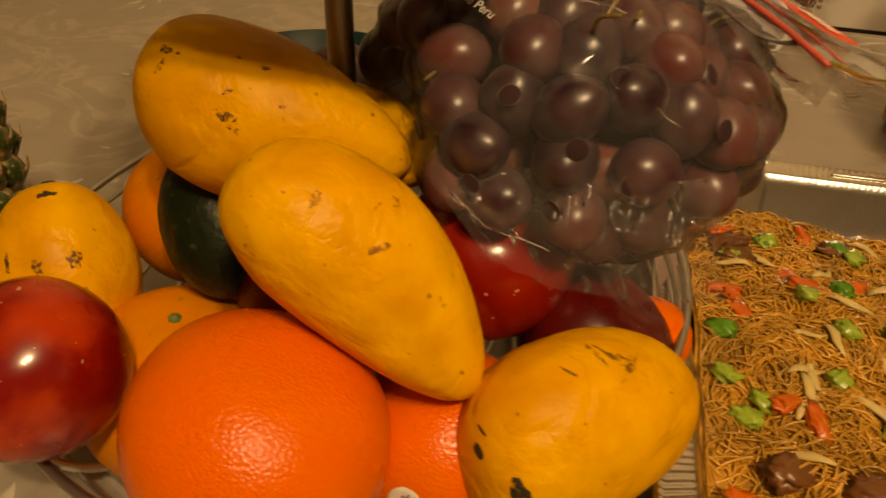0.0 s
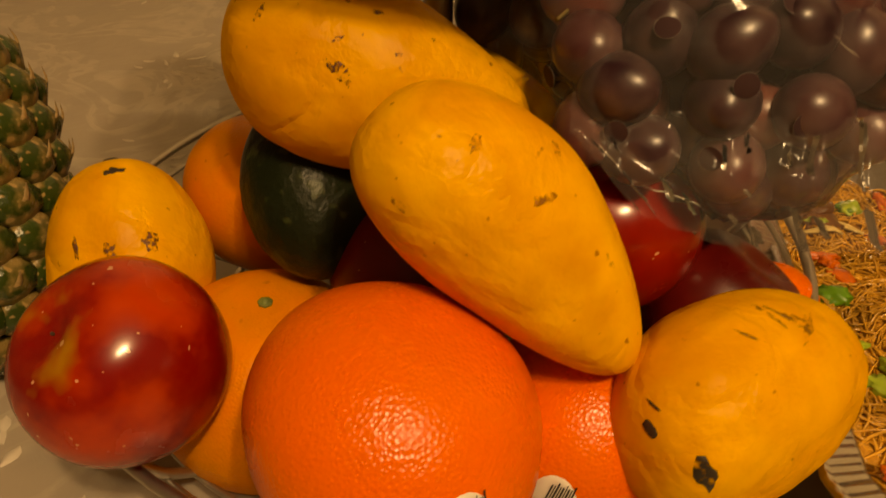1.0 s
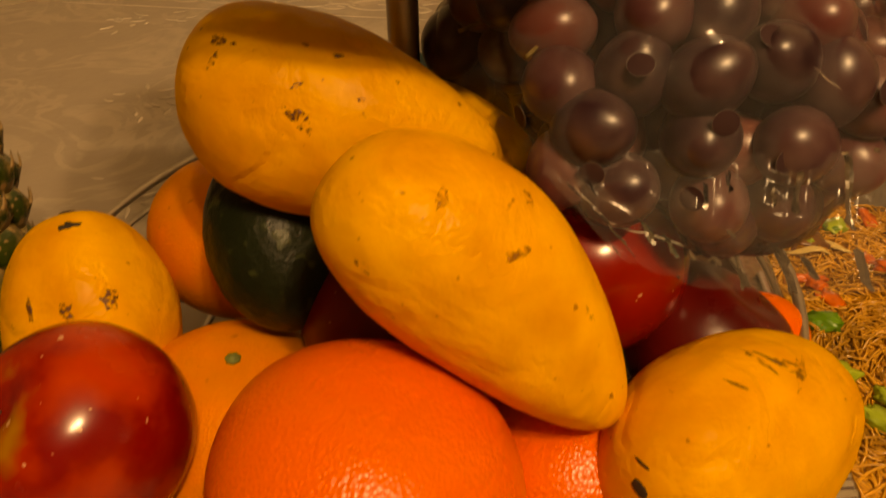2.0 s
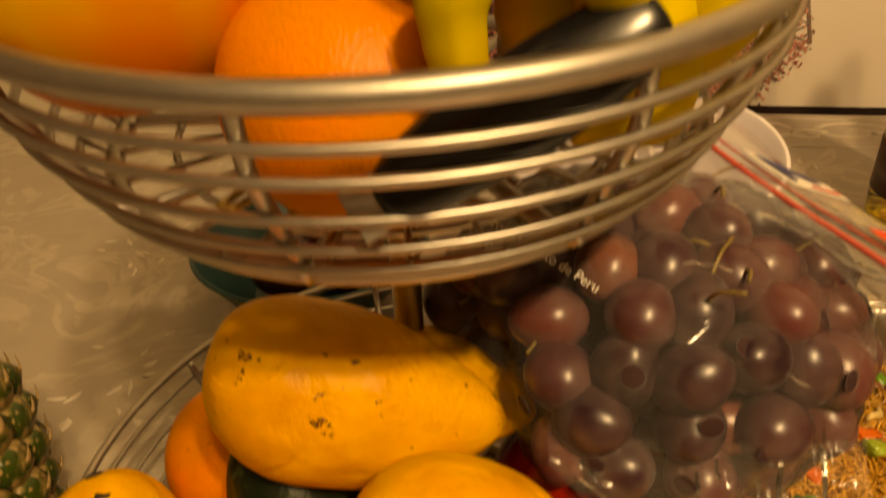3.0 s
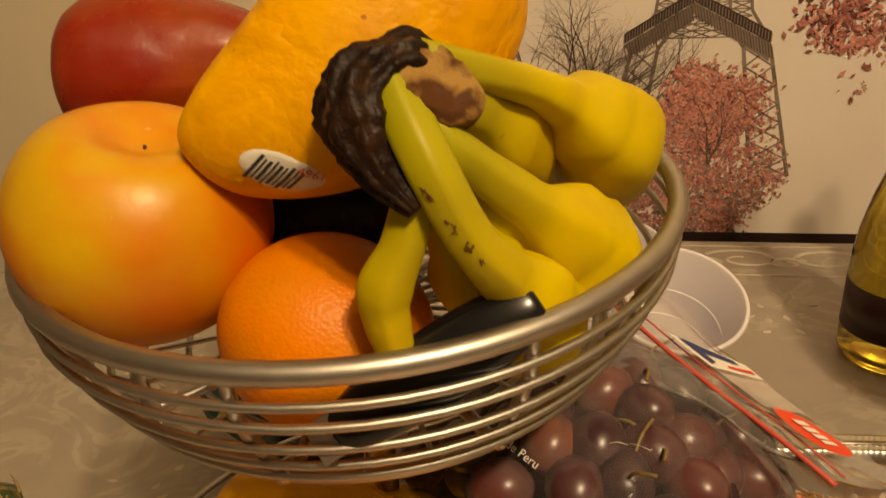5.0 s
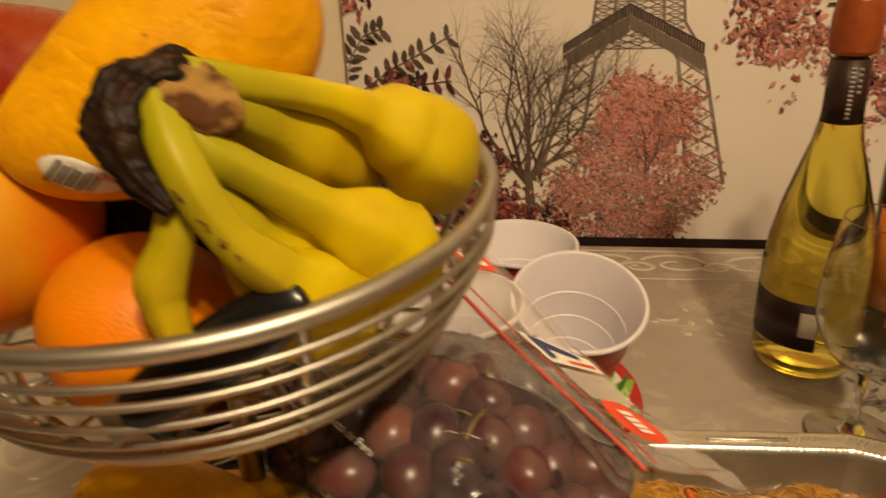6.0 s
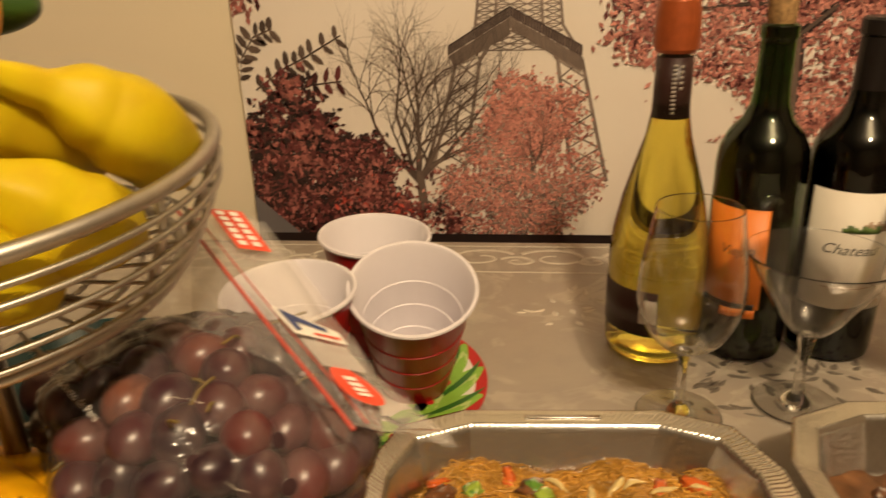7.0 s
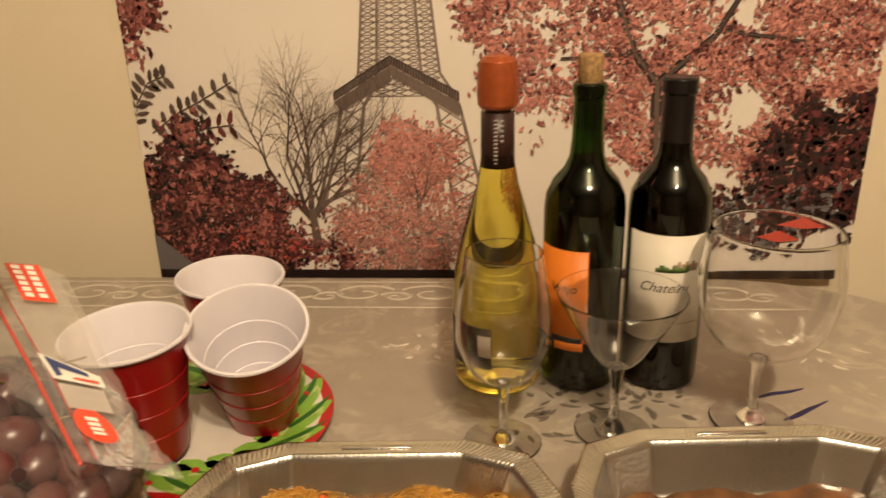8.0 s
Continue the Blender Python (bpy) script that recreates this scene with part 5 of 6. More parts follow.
for k in range(44):
    x, y, a = rng2.uniform(-0.095, 0.095), rng2.uniform(-0.125, 0.125), rng2.uniform(0, 6.28)
    pts = []
    for j in range(6):
        pts.append((x, y, heap(x, y) + 0.0020 + 0.001 * math.sin(j)))
        x, y, a = max(-0.104, min(0.104, x + 0.0042 * math.cos(a))), max(-0.136, min(0.136, y + 0.0042 * math.sin(a))), a + rng2.uniform(-0.5, 0.5)
    part("cabbage_strip", tube(pts, [0.0008, 0.0018, 0.0026, 0.0023, 0.0016, 0.0006], False, 8, flat=0.45), CABBAGE, noodles)
stew = thing("stew", "dark brown saucy dish in a foil pan", "stew", pose(0.466, 0.372, TOP + 0.001, 0, 0, 4))
pan_fill("sauce", stew, STEW, lambda x, y: heap(x + 0.7, y) - 0.004, 0.1085, 0.1415)
for k in range(12):
    bmc = bmesh.new()
    bmesh.ops.create_icosphere(bmc, subdivisions=2, radius=1.0)
    for v in bmc.verts:
        n = v.co.normalized()
        v.co = Vector((n.x * 0.014, n.y * 0.011, n.z * 0.008)) * (1 + 0.3 * noise.noise(n * 1.5 + Vector((k, 0, 0))))
    x, y = rng2.uniform(-0.085, 0.085), rng2.uniform(-0.11, 0.12)
    part("meat_piece", bmc, CHICKEN, stew, m=pose(x, y, heap(x + 0.7, y) - 0.007, 0, 0, rng2.uniform(0, 180)))



# ---- bottles ----
def bottle(label, m, outer, glass_mat, wall=0.002, group=""):
    b = thing("bottle", label, "bottle", m)
    inner = [(max(r - wall, 0.0), z) for r, z in reversed(outer) if z > 0.004] + [(0, 0.006)]
    part("glass", lathe(outer + inner, 64), glass_mat, b)
    return b


WINE_GLASS = glass("dark_green_glass", (0.02, 0.045, 0.012), 1.5)
GREEN_GLASS = glass("green_glass", (0.08, 0.19, 0.02), 1.5)
PALE_GLASS = glass("pale_bottle_glass", (0.99, 0.98, 0.88), 1.45)
WINE = glass("golden_wine", (1.0, 0.88, 0.17), 1.22)
CAP = plain("copper_foil", (0.42, 0.095, 0.025), 0.32, 0.35, grain=160, relief=0.2)
LABEL_DARK = plain("dark_label", (0.035, 0.012, 0.010), 0.4)
LABEL_WHITE = plain("cream_label", (0.70, 0.64, 0.54), 0.55, grain=40, vary=0.05)
LABEL_ORANGE = plain("orange_label", (0.75, 0.20, 0.012), 0.5, grain=40, vary=0.06)
CORK = plain("cork", (0.50, 0.30, 0.12), 0.8, grain=260, vary=0.5, relief=0.6)
LETTER_GREY = plain("grey_neck_lettering", (0.30, 0.26, 0.22), 0.5)
RED_WINE = plain("red_wine_dark", (0.012, 0.003, 0.004), 0.15)


def band(r0, r1, z0, z1, a0, a1, bm=None, n=28):
    """A strip of a cone: a label bent round a bottle, with a little thickness."""
    bm = bm or bmesh.new()
    cols = []
    for k in range(n + 1):
        a = radians(a0 + (a1 - a0) * k / n)
        cols.append([bm.verts.new((r * math.cos(a), r * math.sin(a), z)) for r, z in ((r0, z0), (r1, z1), (r1 - 0.0004, z1), (r0 - 0.0004, z0))])
    for p, q in zip(cols, cols[1:]):
        for k in range(4):
            bm.faces.new((p[k], q[k], q[(k + 1) % 4], p[(k + 1) % 4]))
    bm.faces.new(cols[0])
    bm.faces.new(cols[-1][::-1])
    return bm


# sparkling wine: long sloping shoulders, copper foil cap
fizz = bottle("clear bottle of golden wine with a copper foil cap", on_table(0.279, 0.708, 0.001), [(0, 0.010), (0.025, 0.006), (0.034, 0.001), (0.040, 0.002), (0.0435, 0.008), (0.0440, 0.03), (0.0440, 0.095), (0.0415, 0.12), (0.0355, 0.150), (0.0270, 0.180), (0.0195, 0.205), (0.0160, 0.225), (0.0150, 0.245), (0.0145, 0.285), (0.0165, 0.288), (0.0165, 0.296), (0.0145, 0.298), (0.0145, 0.305)], PALE_GLASS)
part("wine", lathe([(0, 0.007), (0.03, 0.0055), (0.0415, 0.0085), (0.0430, 0.03), (0.0430, 0.095), (0.0405, 0.12), (0.0345, 0.150), (0.0262, 0.180), (0.0188, 0.204), (0.0152, 0.225), (0, 0.225)], 48), WINE, fizz, "golden yellow wine")
part("foil_cap", lathe([(0.0158, 0.275), (0.0180, 0.278), (0.0188, 0.290), (0.0182, 0.305), (0.0165, 0.316), (0.012, 0.3205), (0.005, 0.322), (0, 0.3222)], 40), CAP, fizz, "copper foil cap")
part("neck_label", band(0.0157, 0.0152, 0.2215, 0.272, 0, 360, n=40), LABEL_DARK, fizz, "dark neck label with pale lettering")
part("front_label", band(0.0445, 0.0445, 0.030, 0.074, 150, 262), LABEL_DARK, fizz, "dark label with a pale square")
part("label_square", band(0.0449, 0.0449, 0.043, 0.066, 243, 261, n=8), LABEL_WHITE, fizz, "pale printed square")
for k in range(12):
    part("letter_bar", band(0.0160, 0.0156, 0.226 + 0.0035 * k, 0.2282 + 0.0035 * k, 256, 270, n=4), LETTER_GREY, fizz)
for k in range(5):
    part("letter_bar", band(0.0159, 0.0156, 0.246 + 0.0044 * k, 0.2485 + 0.0044 * k, 278, 290, n=4), LETTER_GREY, fizz)

BORDEAUX = [(0, 0.012), (0.022, 0.008), (0.032, 0.001), (0.0365, 0.003), (0.0378, 0.010), (0.0380, 0.06), (0.0380, 0.180), (0.0365, 0.194), (0.030, 0.208), (0.0205, 0.219), (0.0160, 0.230), (0.0145, 0.245), (0.0140, 0.283), (0.0152, 0.285), (0.0152, 0.294), (0.0135, 0.296)]
red_a = bottle("dark green wine bottle with a torn orange label and loose cork", on_table(0.361, 0.712, 0.001), BORDEAUX, GREEN_GLASS)
part("wine", lathe([(0, 0.009), (0.034, 0.009), (0.0358, 0.02), (0.0358, 0.180), (0.0345, 0.193), (0.028, 0.206), (0.0185, 0.218), (0.0142, 0.229), (0, 0.229)], 48), RED_WINE, red_a, "dark red wine")
part("cork", lathe([(0, 0.280), (0.0095, 0.280), (0.0102, 0.297), (0.0112, 0.299), (0.0112, 0.319), (0.0104, 0.3205), (0, 0.3205)], 32), CORK, red_a, "cork standing out of the neck")
part("label", band(0.0384, 0.0384, 0.055, 0.148, 185, 272), LABEL_ORANGE, red_a, "torn orange label with black script")
part("label_strip", band(0.0384, 0.0384, 0.046, 0.0545, 225, 268), LABEL_ORANGE, red_a)
part("label_line", band(0.0386, 0.0386, 0.0545, 0.0600, 190, 266), INK, red_a, "black line on the label")
red_b = bottle("dark red wine bottle with a cream label", on_table(0.441, 0.716, 0.001), BORDEAUX, WINE_GLASS)
part("wine", lathe([(0, 0.009), (0.034, 0.009), (0.0358, 0.02), (0.0358, 0.180), (0.0345, 0.193), (0.028, 0.206), (0.0185, 0.218), (0.0142, 0.229), (0.0125, 0.243), (0, 0.243)], 48), RED_WINE, red_b, "dark red wine")
part("capsule", lathe([(0.0150, 0.232), (0.0148, 0.245), (0.0144, 0.284), (0.0157, 0.286), (0.0156, 0.297), (0.0135, 0.299), (0.0, 0.2985)], 40), plain("black_capsule", (0.008, 0.006, 0.006), 0.3), red_b, "black neck capsule")
part("label", band(0.0384, 0.0384, 0.055, 0.162, 198, 318), LABEL_WHITE, red_b, "cream label with a small landscape")


# ---- stemmed glasses ----
def stemmed(name, label, m, bowl_out, stem_r, foot_r, stem_top, thick=0.0009, sole=0.003):
    g = thing(name, label, "glass", m)
    bowl_out = [(p.x, p.y) for p in smooth_path([(r, z, 0) for r, z in bowl_out], 5)]
    foot = [(0, 0.0005), (foot_r - 0.001, 0.0005), (foot_r, 0.0016), (foot_r - 0.001, 0.0027), (foot_r * 0.45, 0.0046), (stem_r * 2.4, 0.0075), (stem_r * 1.3, 0.0120), (0, 0.0120)]
    part("foot", lathe(foot, 56), GLASS, g)
    part("stem", lathe([(0, 0.0118), (stem_r * 1.32, 0.0118), (stem_r, 0.022), (stem_r * 0.95, stem_top * 0.6), (stem_r * 1.15, stem_top - 0.010), (stem_r * 1.7, stem_top + 0.0005), (0, stem_top + 0.0005)], 32), GLASS, g)
    top = bowl_out[-1]
    inner = [(max(r - thick, 0.0), z) for r, z in reversed(bowl_out)]
    inner = [(r, z) for r, z in inner if z > stem_top + sole + 0.003] + [(0.004, stem_top + sole + 0.0006), (0, stem_top + sole)]
    part("bowl", lathe([(0, stem_top), (stem_r * 1.6, stem_top)] + bowl_out + [(top[0] - thick / 2, top[1] + 0.0006)] + inner, 72), GLASS, g)
    return g


stemmed("wine_glass", "empty clear wine glass with a narrow rim", on_table(0.2835, 0.592, 0.001), [(0.006, 0.060), (0.016, 0.064), (0.029, 0.076), (0.0385, 0.098), (0.0400, 0.112), (0.0385, 0.135), (0.0345, 0.160), (0.0315, 0.180)], 0.0036, 0.034, 0.058)
stemmed("cocktail_glass", "empty clear cocktail glass with a flared bowl", on_table(0.382, 0.612, 0.001), [(0.006, 0.066), (0.014, 0.070), (0.023, 0.080), (0.030, 0.092), (0.044, 0.116), (0.0545, 0.136)], 0.0042, 0.034, 0.064)
stemmed("balloon_glass", "large empty clear balloon wine glass", on_table(0.509, 0.632, 0.001), [(0.007, 0.066), (0.022, 0.071), (0.040, 0.084), (0.052, 0.104), (0.0575, 0.128), (0.0575, 0.146), (0.0550, 0.166), (0.0515, 0.186)], 0.0044, 0.036, 0.063)


def around(bottle_thing, words, size, r, middle, z, mat, slant=0.0):
    """Lettering bent round a bottle."""
    curve = bpy.data.curves.new("lettering", "FONT")
    curve.body, curve.size, curve.shear, curve.align_x = words, size, slant, "CENTER"
    tmp = bpy.data.objects.new("lettering", curve)
    data = bpy.data.meshes.new_from_object(tmp)
    bpy.data.objects.remove(tmp)
    for v in data.vertices:
        a = radians(middle) + v.co.x / r
        v.co = Vector((r * math.cos(a), r * math.sin(a), z + v.co.y))
    data.materials.append(mat)
    ob = new("lettering", data)
    ob.parent = bottle_thing


LEAFY = plain("label_green", (0.10, 0.17, 0.03), 0.5, grain=300, vary=0.5)
STONE = plain("label_stone", (0.36, 0.24, 0.15), 0.5, grain=300, vary=0.3)
around(red_b, "Chateau", 0.0135, 0.0387, 256, 0.1065, INK, 0.4)
for k in range(7):
    part("label_house", band(0.0387, 0.0387, 0.128, 0.135 + 0.0025 * (k % 2), 268 + 5.2 * k, 272.5 + 5.2 * k, n=3), STONE, red_b)
for k in range(8):
    part("label_bush", band(0.0388, 0.0388, 0.1265, 0.1305 + 0.003 * ((k * 5) % 3) / 2, 244 + 5.5 * k, 251 + 5.5 * k, n=3), LEAFY, red_b)
part("label_line", band(0.0387, 0.0387, 0.0745, 0.0750, 205, 312), STONE, red_b)
around(red_a, "Viejo", 0.013, 0.0388, 236, 0.106, INK, 0.3)


# ---- grapes in a clear bag ----
rng3 = random.Random(5)
m_grape, nt, b = nodes("grape_skin")
c = coords(nt)
info = nt.nodes.new("ShaderNodeObjectInfo")
ramp = nt.nodes.new("ShaderNodeValToRGB")
ramp.color_ramp.elements[0].color, ramp.color_ramp.elements[1].color = (0.016, 0.006, 0.011, 1), (0.20, 0.075, 0.045, 1)
for at, colour in ((0.35, (0.034, 0.011, 0.018, 1)), (0.62, (0.066, 0.018, 0.022, 1)), (0.85, (0.115, 0.026, 0.024, 1))):
    ramp.color_ramp.elements.new(at).color = colour
nt.links.new(info.outputs["Random"], ramp.inputs[0])
shade = mix(nt, spots(nt, c, 55, 0.38, 0.85), ramp.outputs[0], (0.135, 0.080, 0.075))
nt.links.new(shade, b.inputs["Base Color"])
b.inputs["Roughness"].default_value = 0.32
b.inputs["Subsurface Weight"].default_value = 0.12
b.inputs["Subsurface Radius"].default_value = (0.008, 0.002, 0.002)
b.inputs["Subsurface Scale"].default_value = 0.4
m_rachis = plain("grape_stem", (0.22, 0.15, 0.035), 0.55, grain=200, vary=0.4)
GC, GR = Vector((0.012, 0.338, 0.153)), Vector((0.071, 0.065, 0.046))
bunch_of_grapes = thing("grapes", "bunch of dark red grapes inside a clear plastic bag", "grapes", Matrix.Translation(GC))
bm = long_fruit(0.0265, 0.0222, 0.95, 0.52, 1.0, 0.0, 0.02, rows=14, seg=20)
for v in bm.verts:
    v.co.z -= 0.01375
grape_mesh = mesh_of("grape", bm, m_grape)
OBSTACLES = [(Vector((-0.0049, 0.2990, 0.0998)), 0.0355), (Vector((0.041, 0.302, 0.066)), 0.033), (Vector((-0.062, 0.291, 0.150)), 0.033), (Vector((-0.040, 0.300, 0.136)), 0.024)]
spots_taken, tries = [], 0
while len(spots_taken) < 230 and tries < 60000:
    tries += 1
    d = Vector((rng3.gauss(0, 1), rng3.gauss(0, 1), rng3.gauss(0, 1))).normalized()
    u = rng3.choice((1.0, 1.0, 0.93, 0.6, rng3.uniform(0.2, 1.0)))
    p = Vector((d.x * GR.x, d.y * GR.y, d.z * GR.z)) * u
    world_p = p + GC
    if any((world_p - o).length < r + 0.0105 for o, r in OBSTACLES) or world_p.z < 0.098 and world_p.x < 0.06:
        continue
    if all((p - q).length > 0.0160 for q in spots_taken):
        spots_taken.append(p)
for p in spots_taken:
    g = new("grape", grape_mesh)
    g.parent = bunch_of_grapes
    g.matrix_basis = Matrix.Translation(p) @ Euler((rng3.uniform(0, 6), rng3.uniform(0, 6), 0)).to_matrix().to_4x4()
for k in range(34):
    p = rng3.choice(spots_taken)
    q = p + Vector((rng3.uniform(-0.02, 0.02), rng3.uniform(-0.02, 0.02), rng3.uniform(0.004, 0.016)))
    mid = (p + q) / 2 + Vector((rng3.uniform(-0.005, 0.005), rng3.uniform(-0.005, 0.005), 0.006))
    part("stalk", tube(smooth_path([p * 1.04, mid, q * 1.04], 4), 0.0007, False, 7), m_rachis, bunch_of_grapes)

CLEAR = film("clear_bag_film", (0.985, 0.975, 0.960), 0.034, 1.22)
MOUTH = film("bag_mouth_film", (0.97, 0.955, 0.935), 0.15)
ZIP_RED = plain("zip_red", (0.56, 0.085, 0.06), 0.35, grain=60)
PRINT_RED = plain("bag_print_red", (0.78, 0.075, 0.03), 0.4, grain=60)
PRINT_BLUE = plain("bag_print_blue", (0.03, 0.05, 0.17), 0.4, grain=60)
PRINT_WHITE = plain("bag_print_white", (0.80, 0.76, 0.70), 0.4, grain=60, vary=0.05)
bag = thing("plastic_bag", "clear perforated plastic zip bag round the grapes", "bag")
hull = bmesh.new()
for p in spots_taken:
    for k in range(10):
        d = Vector((rng3.gauss(0, 1), rng3.gauss(0, 1), rng3.gauss(0, 1))).normalized()
        hull.verts.new(GC + p + d * 0.0132)
made = bmesh.ops.convex_hull(hull, input=hull.verts)
bmesh.ops.delete(hull, geom=[v for v in hull.verts if not v.link_faces], context="VERTS")
bmesh.ops.triangulate(hull, faces=hull.faces)
for _ in range(3):
    bmesh.ops.subdivide_edges(hull, edges=[e for e in hull.edges if e.calc_length() > 0.006], cuts=1, use_grid_fill=True)
    bmesh.ops.triangulate(hull, faces=hull.faces)
    bmesh.ops.smooth_vert(hull, verts=hull.verts, factor=0.4, use_axis_x=True, use_axis_y=True, use_axis_z=True)
for v in hull.verts:
    d = (v.co - GC).normalized()
    ridge = 1 - abs(noise.noise(v.co * 26 + Vector((3.3, 0, 0)))) * 4.5
    near = min((v.co - GC - p).length for p in spots_taken)
    v.co -= d * min(0.004, max(0.0, (near - 0.0132)) * 0.6)
    v.co += d * (0.0026 * max(ridge, 0.0) ** 3 + 0.0010 * noise.noise(v.co * 90))
bmesh.ops.recalc_face_normals(hull, faces=hull.faces)
body = part("film", hull, CLEAR, bag)
body.visible_shadow = False
# holes punched in the film: thin raised rims
HOLES = ((-0.024, 0.283, 0.161), (-0.005, 0.276, 0.151), (0.005, 0.28, 0.173), (0.027, 0.266, 0.168), (0.048, 0.261, 0.159), (0.018, 0.26, 0.147), (0.035, 0.285, 0.183), (0.067, 0.30, 0.187), (0.076, 0.28, 0.173))
m_hole = plain("hole_shadow", (0.030, 0.007, 0.009), 0.85)
for h in HOLES:
    hit, place, normal, _ = body.closest_point_on_mesh(Vector(h))
    turn = Matrix.Translation(place + normal * 0.0004) @ normal.to_track_quat("Z", "Y").to_matrix().to_4x4()
    hole = part("punched_hole", lathe([(0, 0.0), (0.0032, 0.0001), (0.0035, 0.0)], 20), m_hole, bag, "small round hole", m=turn)
    part("hole_rim", tube([(0.0037 * math.cos(k * math.pi / 12), 0.0037 * math.sin(k * math.pi / 12), 0.0003) for k in range(24)], 0.00008, True, 5), MOUTH, hole, "thin raised rim")


# pale threads along sharp folds of the film, in place of their highlights
CREASE_GLINT = plain("crease_glint", (0.78, 0.70, 0.60), 0.12, grain=60, vary=0.1, relief=0.05)
CREASE_GLINT.node_tree.nodes["Principled BSDF"].inputs["Transmission Weight"].default_value = 0.55
for line in (
        [(0.0170, 0.3050, 0.1920), (0.0250, 0.3050, 0.1920), (0.0310, 0.3050, 0.1860), (0.0340, 0.3050, 0.1770)],
        [(0.0380, 0.2850, 0.1800), (0.0450, 0.2850, 0.1760), (0.0540, 0.2850, 0.1720)],
        [(-0.0100, 0.2620, 0.1490), (-0.0040, 0.2620, 0.1420), (0.0020, 0.2620, 0.1330), (0.0110, 0.2620, 0.1260), (0.0230, 0.2620, 0.1240)],
    ):
    pts = []
    for p in smooth_path(line, 5):
        hit, place, normal, _ = body.closest_point_on_mesh(p)
        pts.append(place + normal * 0.0006 if (place - p).length < 0.012 else p)
    n = len(pts) - 1
    fold = part("crease", tube(pts, [0.00040 * math.sin(math.pi * (0.04 + 0.92 * k / n)) * (0.55 + 0.45 * math.sin(k * 0.9)) + 0.00004 for k in range(n + 1)], False, 6, flat=0.5), CREASE_GLINT, bag, "pale thread for the glint on a sharp fold")
    fold.visible_shadow = False


def loft(curves, n=26, waves=0.002, seed=0.0):
    """A crinkled sheet through several curves."""
    rows = []
    for cv in curves:
        pts = smooth_path(cv, 10)
        rows.append([pts[round(i * (len(pts) - 1) / n)] for i in range(n + 1)])
    bm = bmesh.new()
    grid = []
    for a, b in zip(rows, rows[1:]):
        for j in range(8 if b is not rows[-1] else 9):
            f = j / 8
            line = []
            for i in range(n + 1):
                p = a[i].lerp(b[i], f)
                crease = 1.0 - 3.0 * abs(noise.noise(Vector((i * 0.19 + seed, len(grid) * 0.17 - i * 0.08, 0)))) + 0.35 * noise.noise(Vector((i * 0.5, len(grid) * 0.4, seed)))
                line.append(bm.verts.new(p + Vector((0.3, 0.3, 1.0)) * waves * crease))
            grid.append(line)
    for p, q in zip(grid, grid[1:]):
        for i in range(n):
            bm.faces.new((p[i], p[i + 1], q[i + 1], q[i]))
    bmesh.ops.recalc_face_normals(bm, faces=bm.faces)
    return bm


ZIP = [(-0.019, 0.411, 0.24), (0.044, 0.351, 0.209), (0.078, 0.316, 0.197), (0.094, 0.3, 0.19)]
OUT = [(0.014, 0.431, 0.229), (0.075, 0.364, 0.196), (0.109, 0.326, 0.185), (0.131, 0.309, 0.18)]
LOW = [(-0.045, 0.365, 0.188), (0.0, 0.352, 0.204), (0.050, 0.335, 0.197), (0.088, 0.300, 0.176)]
BACK = [(-0.02, 0.405, 0.175), (0.03, 0.405, 0.175), (0.075, 0.375, 0.170), (0.100, 0.325, 0.165)]
for name, curves, sd in (("front_flap", (LOW, ZIP, OUT), 0.0), ("back_flap", (BACK, [Vector(p) + Vector((0.004, 0.004, -0.004)) for p in ZIP], [Vector(p) + Vector((0.003, 0.003, -0.004)) for p in OUT]), 9.0)):
    flap = part(name, loft(curves, seed=sd, waves=0.003), MOUTH, bag, "crinkled clear bag mouth")
    flap.visible_shadow = False
corner = part("bag_corner", loft((
    [(-0.020, 0.275, 0.158), (0.013, 0.274, 0.155), (0.042, 0.274, 0.157), (0.070, 0.274, 0.162)],
    [(-0.019, 0.2656, 0.1500), (0.013, 0.2630, 0.1434), (0.041, 0.2610, 0.1450), (0.070, 0.2590, 0.1510)],
    [(0.001, 0.2570, 0.1331), (0.021, 0.2533, 0.1275), (0.049, 0.2505, 0.1285), (0.076, 0.2490, 0.1365)]), 40, 0.0010, 4.0), CLEAR, bag, "loose crinkled corner of the bag")
corner.visible_shadow = False
for off in (0.0, 0.0045):
    part("zip_seal", tube(smooth_path([Vector(p) + Vector((off, off, 0.0012)) for p in ZIP], 8), 0.0010 if off == 0 else 0.0004, False, 6), ZIP_RED, bag, "red zip seal")


def zip_at(f, g):
    """A point of the printed strip: f along the zip, g from zip to outer edge."""
    za, oa = smooth_path(ZIP, 20), smooth_path(OUT, 20)
    i = min(int(f * (len(za) - 1)), len(za) - 2)
    k = f * (len(za) - 1) - i
    return za[i].lerp(za[i + 1], k).lerp(oa[i].lerp(oa[i + 1], k), g)


